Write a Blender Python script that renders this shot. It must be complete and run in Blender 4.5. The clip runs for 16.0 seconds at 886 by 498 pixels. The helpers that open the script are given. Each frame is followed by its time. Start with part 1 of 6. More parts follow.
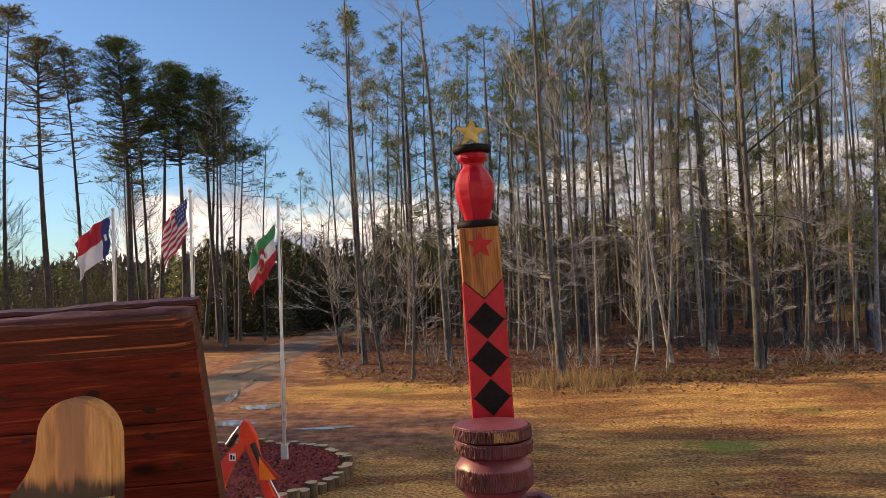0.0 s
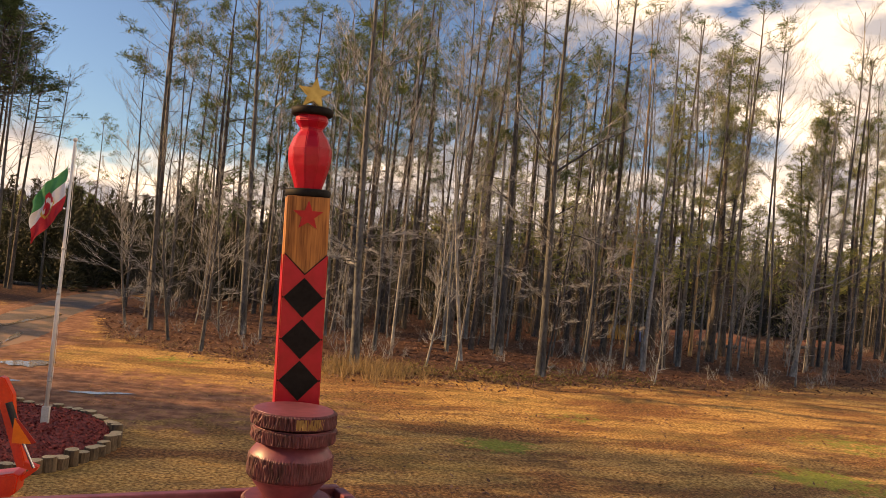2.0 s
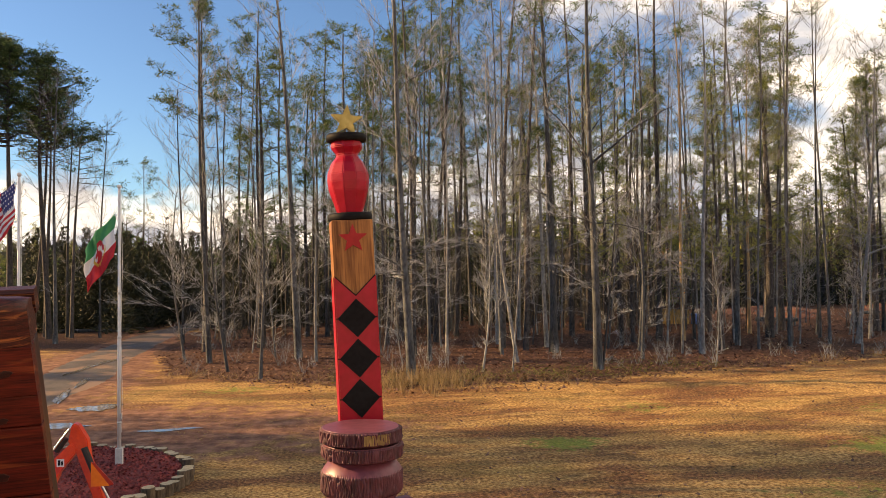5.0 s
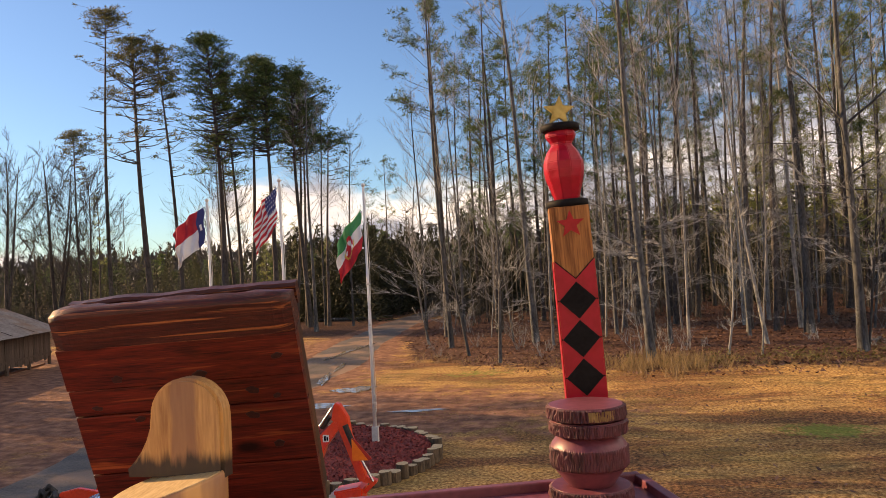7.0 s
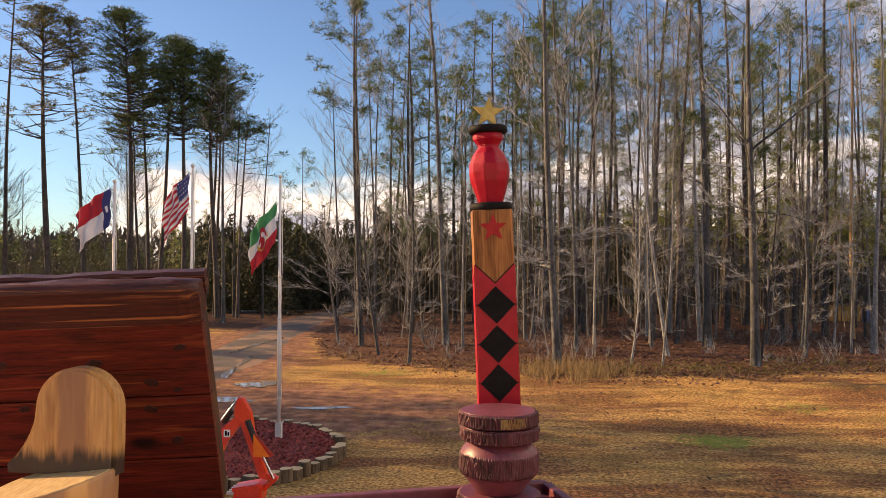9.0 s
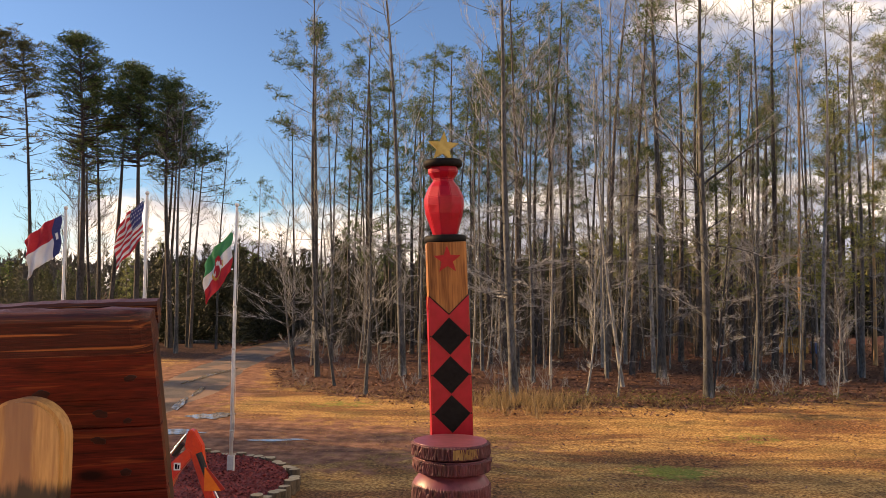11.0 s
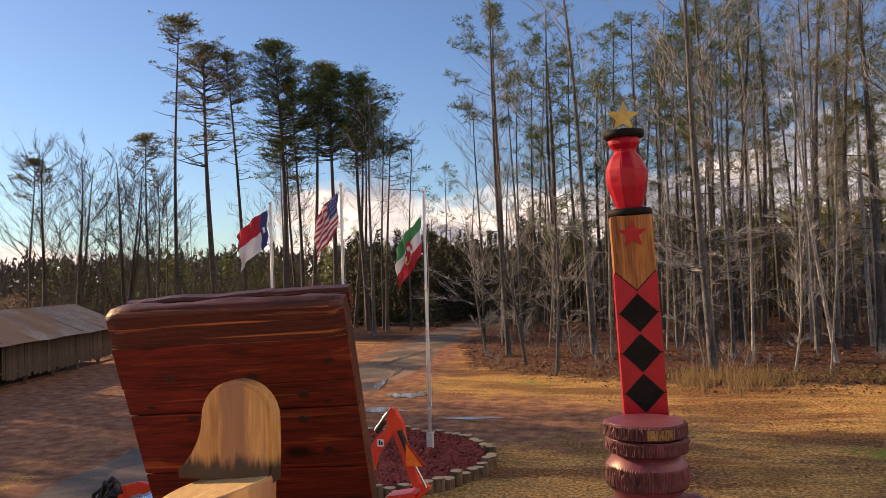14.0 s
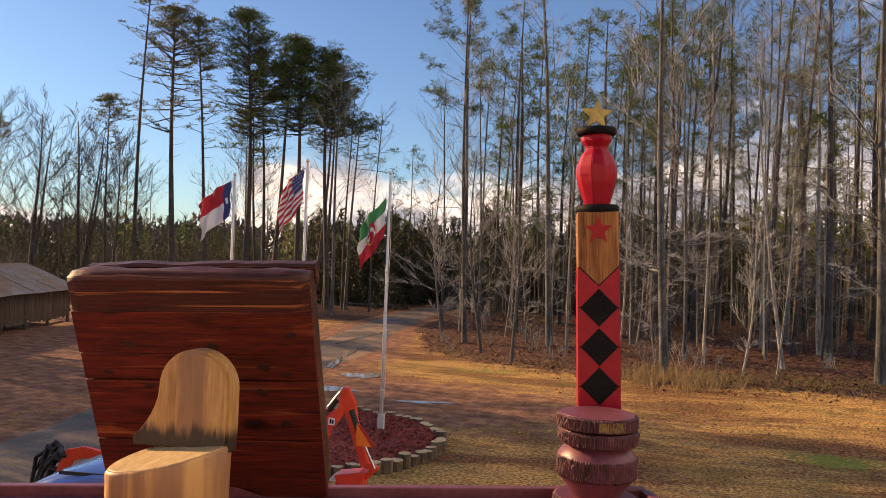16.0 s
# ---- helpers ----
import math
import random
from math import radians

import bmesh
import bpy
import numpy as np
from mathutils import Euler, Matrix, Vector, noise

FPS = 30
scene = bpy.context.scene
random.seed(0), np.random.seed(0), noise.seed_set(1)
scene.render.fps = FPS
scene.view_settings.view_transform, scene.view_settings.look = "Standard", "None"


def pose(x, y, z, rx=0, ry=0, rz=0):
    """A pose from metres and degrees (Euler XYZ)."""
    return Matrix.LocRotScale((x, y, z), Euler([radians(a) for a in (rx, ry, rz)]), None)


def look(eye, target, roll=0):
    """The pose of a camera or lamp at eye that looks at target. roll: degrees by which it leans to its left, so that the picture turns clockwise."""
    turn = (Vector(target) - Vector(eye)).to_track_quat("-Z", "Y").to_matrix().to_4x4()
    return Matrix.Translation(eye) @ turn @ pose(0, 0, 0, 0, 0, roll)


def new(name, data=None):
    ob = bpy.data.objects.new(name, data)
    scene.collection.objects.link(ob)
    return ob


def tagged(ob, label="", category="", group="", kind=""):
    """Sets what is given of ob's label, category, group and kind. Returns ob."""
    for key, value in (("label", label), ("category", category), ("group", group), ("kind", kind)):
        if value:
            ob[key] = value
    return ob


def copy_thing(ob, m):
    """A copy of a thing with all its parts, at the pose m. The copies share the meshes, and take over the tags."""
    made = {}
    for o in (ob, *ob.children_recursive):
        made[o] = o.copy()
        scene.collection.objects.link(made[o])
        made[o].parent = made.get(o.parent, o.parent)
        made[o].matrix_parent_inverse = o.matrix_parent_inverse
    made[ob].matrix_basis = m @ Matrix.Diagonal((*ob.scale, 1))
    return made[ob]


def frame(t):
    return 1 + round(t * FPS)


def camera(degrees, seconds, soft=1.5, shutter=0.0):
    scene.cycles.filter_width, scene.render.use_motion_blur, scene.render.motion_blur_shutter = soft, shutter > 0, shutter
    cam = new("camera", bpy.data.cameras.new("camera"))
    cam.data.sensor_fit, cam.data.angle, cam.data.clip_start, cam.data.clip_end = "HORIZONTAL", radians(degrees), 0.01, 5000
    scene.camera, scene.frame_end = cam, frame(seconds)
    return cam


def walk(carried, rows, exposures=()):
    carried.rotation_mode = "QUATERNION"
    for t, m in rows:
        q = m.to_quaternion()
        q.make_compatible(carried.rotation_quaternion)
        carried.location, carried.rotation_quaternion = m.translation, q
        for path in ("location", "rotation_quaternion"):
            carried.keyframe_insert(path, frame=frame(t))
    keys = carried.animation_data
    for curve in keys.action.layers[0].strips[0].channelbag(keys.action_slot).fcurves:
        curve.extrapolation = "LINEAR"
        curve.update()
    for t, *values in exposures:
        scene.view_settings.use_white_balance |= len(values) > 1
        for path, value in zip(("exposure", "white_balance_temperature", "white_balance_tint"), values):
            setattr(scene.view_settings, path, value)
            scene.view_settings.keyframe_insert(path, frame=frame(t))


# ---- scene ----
cam = camera(57.8, 16.0, soft=0.65)
PATH = [
    (0, (0.111, -0.057, 4.257), (0.025, 1.94, 4.325), -2.0),
    (0.5, (0.116, 0.002, 4.251), (0.199, 2.0, 4.314), -3.1),
    (1, (0.094, 0.054, 4.245), (0.384, 2.031, 4.326), -3.0),
    (1.5, (0.077, -0.036, 4.251), (0.394, 1.936, 4.336), 0.7),
    (2, (0.07, 0.074, 4.242), (0.458, 2.036, 4.29), 5.6),
    (2.5, (0.07, 0.041, 4.248), (0.532, 1.987, 4.246), 5.8),
    (3, (0.069, 0.01, 4.254), (0.531, 1.956, 4.23), 3.4),
    (3.5, (0.076, 0.053, 4.248), (0.444, 2.018, 4.242), 0.6),
    (3.7, (0.054, 0.08, 4.243), (0.384, 2.053, 4.253), -0.2),
    (5.8, (0.08, -0.022, 4.252), (0.301, 1.965, 4.314), -0.7),
    (6, (0.087, -0.03, 4.251), (0.223, 1.965, 4.31), -1.0),
    (6.5, (0.109, -0.032, 4.25), (-0.056, 1.961, 4.284), -2.4),
    (7, (0.097, -0.064, 4.25), (-0.199, 1.914, 4.287), -3.0),
    (7.5, (0.062, 0.004, 4.25), (-0.199, 1.986, 4.306), -1.7),
    (8, (0.042, -0.04, 4.248), (-0.164, 1.949, 4.284), 0.9),
    (8.5, (0.059, 0.024, 4.246), (-0.094, 2.018, 4.266), 1.5),
    (9, (0.08, -0.018, 4.249), (-0.006, 1.98, 4.28), 0.2),
    (9.5, (0.078, -0.016, 4.25), (0.003, 1.982, 4.302), -0.2),
    (10, (0.077, -0.012, 4.25), (0.014, 1.986, 4.314), 0.1),
    (10.2, (0.079, -0.018, 4.25), (0.046, 1.98, 4.325), 0.2),
    (12.3, (0.096, -0.058, 4.255), (0.13, 1.938, 4.375), 0.7),
    (12.5, (0.089, -0.039, 4.254), (0.089, 1.958, 4.372), 0.7),
    (13, (0.088, -0.04, 4.253), (-0.122, 1.946, 4.344), 0.0),
    (13.5, (0.092, -0.028, 4.253), (-0.315, 1.929, 4.314), -1.2),
    (14, (0.097, -0.024, 4.251), (-0.343, 1.926, 4.311), -1.6),
    (14.5, (0.099, -0.039, 4.254), (-0.292, 1.921, 4.328), -1.5),
    (15, (0.097, -0.038, 4.253), (-0.194, 1.939, 4.335), 0.2),
    (15.5, (0.087, -0.038, 4.251), (-0.148, 1.947, 4.309), 2.6),
    (16, (0.087, -0.04, 4.25), (-0.261, 1.929, 4.272), 2.2),
]
walk(cam, [(t, look(eye, target, roll)) for t, eye, target, roll in PATH],
     [(0, 0.69, 8900, 15), (1.0, 0.78, 9800, 16), (2.0, 0.78, 12100, 21), (3.0, 0.86, 12900, 23), (3.7, 0.92, 11600, 19), (6.0, 0.95, 9600, 13), (7.2, 0.80, 9700, 19), (9.0, 0.86, 9900, 20), (12.3, 0.73, 9400, 17), (14.0, 0.62, 9400, 21), (16, 0.68, 9500, 20)])

# ---- world, sun, exposure ----
SUN_AZ, SUN_EL = -74.0, 21.0        # degrees, from +y towards +x; above the horizon
to_sun = Vector((math.sin(radians(SUN_AZ)) * math.cos(radians(SUN_EL)), math.cos(radians(SUN_AZ)) * math.cos(radians(SUN_EL)), math.sin(radians(SUN_EL))))
sun = new("sun", bpy.data.lights.new("sun", "SUN"))
sun.data.energy, sun.data.angle, sun.data.color = 5.0, radians(0.6), (1.0, 0.75, 0.48)
sun.matrix_world = look((0, 0, 60), Vector((0, 0, 60)) - to_sun)


def make_world():
    w = bpy.data.worlds.new("sky")
    scene.world = w
    w.use_nodes = True
    nt = w.node_tree
    nt.nodes.clear()
    N, L = nt.nodes.new, nt.links.new
    sky = N("ShaderNodeTexSky")
    sky.sky_type, sky.sun_disc = "NISHITA", False
    sky.sun_elevation, sky.sun_rotation = radians(SUN_EL), radians(SUN_AZ)
    sky.air_density, sky.dust_density, sky.ozone_density = 1.0, 0.4, 2.5
    co = N("ShaderNodeTexCoord")
    sep = N("ShaderNodeSeparateXYZ")
    L(co.outputs["Generated"], sep.inputs[0])
    mp = N("ShaderNodeMapping")
    mp.inputs["Scale"].default_value = (1.0, 1.0, 2.6)
    mp.inputs["Location"].default_value = (0.35, 0.1, 0.2)
    L(co.outputs["Generated"], mp.inputs[0])
    n1 = N("ShaderNodeTexNoise")
    n1.inputs["Scale"].default_value, n1.inputs["Detail"].default_value, n1.inputs["Roughness"].default_value = 3.2, 9.0, 0.55
    L(mp.outputs[0], n1.inputs["Vector"])
    # more cloud near the horizon than overhead
    bias = N("ShaderNodeMapRange")
    bias.inputs["From Min"].default_value, bias.inputs["From Max"].default_value = 0.0, 0.145
    bias.inputs["To Min"].default_value, bias.inputs["To Max"].default_value = 0.47, -0.10
    L(sep.outputs["Z"], bias.inputs["Value"])
    add = N("ShaderNodeMath")
    add.operation = "ADD"
    L(n1.outputs["Fac"], add.inputs[0])
    L(bias.outputs[0], add.inputs[1])
    east = N("ShaderNodeMath")          # the sky clouds over towards +x
    east.operation = "MULTIPLY_ADD"
    east.inputs[1].default_value = 0.46
    L(sep.outputs["X"], east.inputs[0])
    L(add.outputs[0], east.inputs[2])
    ramp = N("ShaderNodeValToRGB")
    ramp.color_ramp.elements[0].position, ramp.color_ramp.elements[1].position = 0.51, 0.60
    L(east.outputs[0], ramp.inputs[0])
    n2 = N("ShaderNodeTexNoise")
    n2.inputs["Scale"].default_value, n2.inputs["Detail"].default_value = 7.0, 6.0
    L(mp.outputs[0], n2.inputs["Vector"])
    shade = N("ShaderNodeValToRGB")
    e = shade.color_ramp.elements
    e[0].position, e[0].color = 0.40, (3.8, 4.6, 6.4, 1)
    e[1].position, e[1].color = 0.57, (10.0, 10.4, 11.2, 1)
    L(n2.outputs["Fac"], shade.inputs[0])
    tint = N("ShaderNodeMixRGB")
    tint.blend_type = "MULTIPLY"
    tint.inputs[0].default_value, tint.inputs[2].default_value = 1.0, (0.57, 0.94, 1.43, 1)
    L(sky.outputs[0], tint.inputs[1])
    mix = N("ShaderNodeMixRGB")
    L(ramp.outputs[0], mix.inputs[0])
    L(tint.outputs[0], mix.inputs[1])
    L(shade.outputs[0], mix.inputs[2])
    bg = N("ShaderNodeBackground")
    bg.inputs["Strength"].default_value = 0.078
    L(mix.outputs[0], bg.inputs[0])
    out = N("ShaderNodeOutputWorld")
    L(bg.outputs[0], out.inputs[0])


make_world()


# ---- materials ----
def surf(name, c1, c2, scale=8.0, rough=0.7, bump=0.3, stretch=(1, 1, 1), fine=6.0, c3=None, spot=0.62, metal=0.0, vary=0.0, coat=0.0, dist=0.01):
    """A surface of two colours at two scales, with stains of c3, relief, and a change from piece to piece."""
    m = bpy.data.materials.new(name)
    m.use_nodes = True
    nt = m.node_tree
    N, L = nt.nodes.new, nt.links.new
    b = nt.nodes["Principled BSDF"]
    co = N("ShaderNodeTexCoord")
    mp = N("ShaderNodeMapping")
    mp.inputs["Scale"].default_value = stretch
    L(co.outputs["Object"], mp.inputs[0])
    big, small = N("ShaderNodeTexNoise"), N("ShaderNodeTexNoise")
    big.inputs["Scale"].default_value, big.inputs["Detail"].default_value = scale, 5.0
    small.inputs["Scale"].default_value, small.inputs["Detail"].default_value = scale * fine, 4.0
    L(mp.outputs[0], big.inputs["Vector"])
    L(mp.outputs[0], small.inputs["Vector"])
    mean = N("ShaderNodeMath")
    mean.operation = "MULTIPLY_ADD"
    mean.inputs[1].default_value = 0.5
    half = N("ShaderNodeMath")
    half.operation = "MULTIPLY"
    half.inputs[1].default_value = 0.5
    L(small.outputs["Fac"], half.inputs[0])
    L(big.outputs["Fac"], mean.inputs[0])
    L(half.outputs[0], mean.inputs[2])
    ramp = N("ShaderNodeValToRGB")
    e = ramp.color_ramp.elements
    e[0].position, e[0].color = 0.36, (*c1, 1)
    e[1].position, e[1].color = 0.64, (*c2, 1)
    L(mean.outputs[0], ramp.inputs[0])
    col = ramp.outputs[0]
    if c3:
        st = N("ShaderNodeTexNoise")
        st.inputs["Scale"].default_value, st.inputs["Detail"].default_value = scale * 0.45, 6.0
        L(mp.outputs[0], st.inputs["Vector"])
        sr = N("ShaderNodeValToRGB")
        sr.color_ramp.elements[0].position, sr.color_ramp.elements[1].position = spot, spot + 0.08
        L(st.outputs["Fac"], sr.inputs[0])
        mx = N("ShaderNodeMixRGB")
        mx.inputs[2].default_value = (*c3, 1)
        L(sr.outputs[0], mx.inputs[0])
        L(col, mx.inputs[1])
        col = mx.outputs[0]
    if vary:
        info = N("ShaderNodeObjectInfo")
        hsv = N("ShaderNodeHueSaturation")
        rng = N("ShaderNodeMapRange")
        rng.inputs["To Min"].default_value, rng.inputs["To Max"].default_value = 1 - vary, 1 + vary
        L(info.outputs["Random"], rng.inputs["Value"])
        L(rng.outputs[0], hsv.inputs["Value"])
        L(col, hsv.inputs["Color"])
        col = hsv.outputs[0]
    L(col, b.inputs["Base Color"])
    b.inputs["Roughness"].default_value, b.inputs["Metallic"].default_value = rough, metal
    b.inputs["Coat Weight"].default_value = coat
    b.inputs["Coat Roughness"].default_value = 0.15
    if bump:
        bp = N("ShaderNodeBump")
        bp.inputs["Strength"].default_value, bp.inputs["Distance"].default_value = bump, dist
        L(mean.outputs[0], bp.inputs["Height"])
        L(bp.outputs[0], b.inputs["Normal"])
    return m


def island(name, c1, c2, rough=0.8, through_light=0.0, c3=None):
    """For heaps of blades and leaves: each piece takes its own colour between c1 and c2."""
    m = bpy.data.materials.new(name)
    m.use_nodes = True
    nt = m.node_tree
    N, L = nt.nodes.new, nt.links.new
    b = nt.nodes["Principled BSDF"]
    g = N("ShaderNodeNewGeometry")
    ramp = N("ShaderNodeValToRGB")
    e = ramp.color_ramp.elements
    e[0].color, e[1].color = (*c1, 1), (*c2, 1)
    if c3:
        k = e.new(0.5)
        k.color = (*c3, 1)
    L(g.outputs["Random Per Island"], ramp.inputs[0])
    L(ramp.outputs[0], b.inputs["Base Color"])
    b.inputs["Roughness"].default_value = rough
    if through_light:
        tr = N("ShaderNodeBsdfTranslucent")
        L(ramp.outputs[0], tr.inputs["Color"])
        ms = N("ShaderNodeMixShader")
        ms.inputs[0].default_value = through_light
        L(b.outputs[0], ms.inputs[1])
        L(tr.outputs[0], ms.inputs[2])
        L(ms.outputs[0], nt.nodes["Material Output"].inputs["Surface"])
    return m


def planks(name, dark, mid, light, stretch, scale=5.0, rough=0.4, coat=0.3, knots=True, bump=0.25, streak=0.57):
    """Sawn wood: long grain, pale sapwood streaks and dark knots."""
    m = surf(name, dark, mid, scale, rough, bump, stretch, 5.0, coat=coat, dist=0.003, vary=0.08)
    nt = m.node_tree
    N, L = nt.nodes.new, nt.links.new
    b = nt.nodes["Principled BSDF"]
    old = b.inputs["Base Color"].links[0].from_socket
    co = N("ShaderNodeTexCoord")
    mp = N("ShaderNodeMapping")
    mp.inputs["Scale"].default_value = [s * 0.8 for s in stretch]
    mp.inputs["Location"].default_value = (3.1, 1.7, 0.4)
    L(co.outputs["Object"], mp.inputs[0])
    n = N("ShaderNodeTexNoise")
    n.inputs["Scale"].default_value, n.inputs["Detail"].default_value, n.inputs["Distortion"].default_value = scale * 0.8, 3.0, 0.6
    L(mp.outputs[0], n.inputs["Vector"])
    r = N("ShaderNodeValToRGB")
    r.color_ramp.elements[0].position, r.color_ramp.elements[1].position = streak, streak + 0.11
    L(n.outputs["Fac"], r.inputs[0])
    mx = N("ShaderNodeMixRGB")
    mx.inputs[2].default_value = (*light, 1)
    L(r.outputs[0], mx.inputs[0])
    L(old, mx.inputs[1])
    col = mx.outputs[0]
    if knots:
        v = N("ShaderNodeTexVoronoi")
        v.inputs["Scale"].default_value = 7.0
        kp = N("ShaderNodeMapping")
        kp.inputs["Scale"].default_value = [max(0.75, min(1.6, s * 0.35)) for s in stretch]
        L(co.outputs["Object"], kp.inputs[0])
        L(kp.outputs[0], v.inputs["Vector"])
        kr = N("ShaderNodeValToRGB")
        kr.color_ramp.elements[0].position, kr.color_ramp.elements[0].color = 0.10, (1, 1, 1, 1)
        kr.color_ramp.elements[1].position, kr.color_ramp.elements[1].color = 0.24, (0, 0, 0, 1)
        L(v.outputs["Distance"], kr.inputs[0])
        k2 = N("ShaderNodeMixRGB")
        k2.inputs[2].default_value = (dark[0] * 0.25, dark[1] * 0.25, dark[2] * 0.25, 1)
        L(kr.outputs[0], k2.inputs[0])
        L(col, k2.inputs[1])
        col = k2.outputs[0]
    L(col, b.inputs["Base Color"])
    return m


BARK = surf("bark_grey", (0.027, 0.028, 0.029), (0.128, 0.134, 0.136), 3.0, 0.9, 0.8, (1, 1, 0.35), 5.0, (0.36, 0.37, 0.365), 0.60, vary=0.38, dist=0.03)
BARK_PALE = surf("bark_pale", (0.10, 0.102, 0.102), (0.36, 0.365, 0.355), 2.5, 0.85, 0.6, (1, 1, 0.5), 5.0, (0.10, 0.092, 0.08), 0.62, vary=0.18, dist=0.02)
BARK_PINE = surf("bark_pine", (0.028, 0.026, 0.026), (0.115, 0.102, 0.095), 3.5, 0.9, 0.9, (1, 1, 0.4), 4.0, vary=0.25, dist=0.04)
BARK_TAN = surf("bark_tan", (0.30, 0.19, 0.10), (0.55, 0.38, 0.20), 2.5, 0.85, 0.5, (1, 1, 0.4), 5.0, vary=0.1, dist=0.02)
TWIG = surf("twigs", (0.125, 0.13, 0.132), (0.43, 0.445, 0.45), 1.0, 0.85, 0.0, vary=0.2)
# darker copy of the twigs, with the shade of the deep woods in its colour
TWIG_SHADED = surf("twigs_shaded", (0.034, 0.033, 0.031), (0.098, 0.092, 0.084), 1.0, 0.9, 0.0, vary=0.2)
NEEDLE = island("pine_needles", (0.032, 0.066, 0.020), (0.135, 0.18, 0.058), 0.6, 0.35, (0.072, 0.118, 0.036))
NEEDLE_BROWN = island("thin_pine_needles", (0.060, 0.066, 0.026), (0.19, 0.18, 0.075), 0.6, 0.35, (0.11, 0.118, 0.046))
# olive cedar green, raised in colour so that it looks sunlit
NEEDLE_PALE = island("sunlit_cedar_needles", (0.11, 0.145, 0.042), (0.34, 0.35, 0.12), 0.6, 0.4, (0.21, 0.245, 0.075))
# needle colour taken down near black: the shade of the woods is in it
NEEDLE_SHADED = island("needles_shaded", (0.012, 0.018, 0.008), (0.04, 0.045, 0.018), 0.7, 0.1)
NEEDLE_YOUNG = island("young_needles", (0.028, 0.038, 0.014), (0.10, 0.105, 0.04), 0.7, 0.2)
GRASS_DRY = island("dry_grass", (0.18, 0.108, 0.046), (0.47, 0.325, 0.14), 0.8, 0.25, (0.31, 0.195, 0.08))
GRASS_GREEN = island("green_grass", (0.10, 0.16, 0.025), (0.22, 0.30, 0.06), 0.7, 0.3)
GRASS_TALL = island("tall_dead_grass", (0.18, 0.12, 0.06), (0.38, 0.27, 0.14), 0.8, 0.25)
BRIAR = island("briar_leaves", (0.055, 0.062, 0.016), (0.22, 0.20, 0.055), 0.7, 0.25)
LEAVES = island("fallen_leaves", (0.055, 0.024, 0.020), (0.26, 0.14, 0.095), 0.75, 0.15, (0.12, 0.054, 0.042))
LEAVES_TAN = island("clinging_leaves", (0.40, 0.17, 0.05), (0.62, 0.33, 0.12), 0.75, 0.3)
MULCH = surf("red_mulch", (0.10, 0.012, 0.012), (0.30, 0.045, 0.035), 5.0, 0.85, 0.9, fine=8.0, dist=0.05)
CHIPS = island("mulch_chips", (0.12, 0.015, 0.015), (0.38, 0.06, 0.045), 0.85)
STUMP_SIDE = surf("edging_bark", (0.05, 0.034, 0.022), (0.17, 0.115, 0.07), 6.0, 0.9, 0.8, (1, 1, 0.3), vary=0.2)
STUMP_TOP = surf("edging_cut", (0.34, 0.25, 0.14), (0.58, 0.46, 0.29), 10.0, 0.8, 0.3, vary=0.12)
GRAVEL = surf("wet_gravel", (0.038, 0.031, 0.026), (0.13, 0.105, 0.085), 0.9, 0.72, 0.7, fine=18.0, c3=(0.23, 0.145, 0.095), spot=0.50, dist=0.03)
WATER = surf("puddle_water", (0.22, 0.20, 0.18), (0.30, 0.28, 0.26), 2.0, 0.07, 0.04, dist=0.01)
POLE = surf("white_pole_paint", (0.62, 0.60, 0.57), (0.80, 0.78, 0.75), 5.0, 0.4, 0.05, (1, 1, 0.2))
CONCRETE = surf("pole_sleeve", (0.45, 0.43, 0.40), (0.62, 0.60, 0.56), 9.0, 0.7, 0.2)
RED = surf("red_paint", (0.29, 0.003, 0.015), (0.40, 0.006, 0.029), 9.0, 0.42, 0.12, coat=0.0, dist=0.002)
RED_STAR = surf("dark_red_paint", (0.31, 0.005, 0.012), (0.42, 0.012, 0.020), 14.0, 0.45, 0.2, dist=0.002)
BLACK = surf("black_paint", (0.004, 0.004, 0.005), (0.011, 0.011, 0.013), 16.0, 0.65, 0.15, dist=0.002)
GOLD = surf("gold_paint", (0.34, 0.26, 0.07), (0.54, 0.43, 0.15), 14.0, 0.42, 0.2, metal=0.35, dist=0.002)
POSTWOOD = planks("stained_post_wood", (0.13, 0.045, 0.013), (0.39, 0.165, 0.055), (0.49, 0.235, 0.088), (9, 9, 0.6), 6.0, 0.5, 0.0, False)
MAROON = surf("maroon_paint", (0.118, 0.029, 0.045), (0.205, 0.060, 0.083), 9.0, 0.42, 0.2, coat=0.0, c3=(0.31, 0.12, 0.115), spot=0.63, dist=0.003)
MAROON_BARK = surf("maroon_painted_bark", (0.028, 0.009, 0.013), (0.145, 0.040, 0.054), 14.0, 0.68, 0.5, (1, 1, 0.35), dist=0.004)
CHIPPED = surf("bare_chipped_wood", (0.20, 0.11, 0.04), (0.62, 0.44, 0.18), 30.0, 0.7, 0.5, (1, 1, 0.2), dist=0.003)
CEDAR = planks("cedar_boards", (0.030, 0.0045, 0.003), (0.155, 0.021, 0.0105), (0.30, 0.080, 0.028), (0.85, 6, 15), 5.0, 0.5, 0.12, bump=0.5, streak=0.60)
CEDAR_TOP = planks("cedar_cap", (0.018, 0.005, 0.004), (0.092, 0.019, 0.011), (0.36, 0.13, 0.046), (0.9, 16, 40), 4.5, 0.5, 0.08, False, bump=0.6, streak=0.585)
CEDAR_EDGE = planks("cedar_end_grain", (0.016, 0.007, 0.005), (0.050, 0.019, 0.012), (0.09, 0.040, 0.019), (8, 6, 0.7), 5.0, 0.5, 0.15, False)
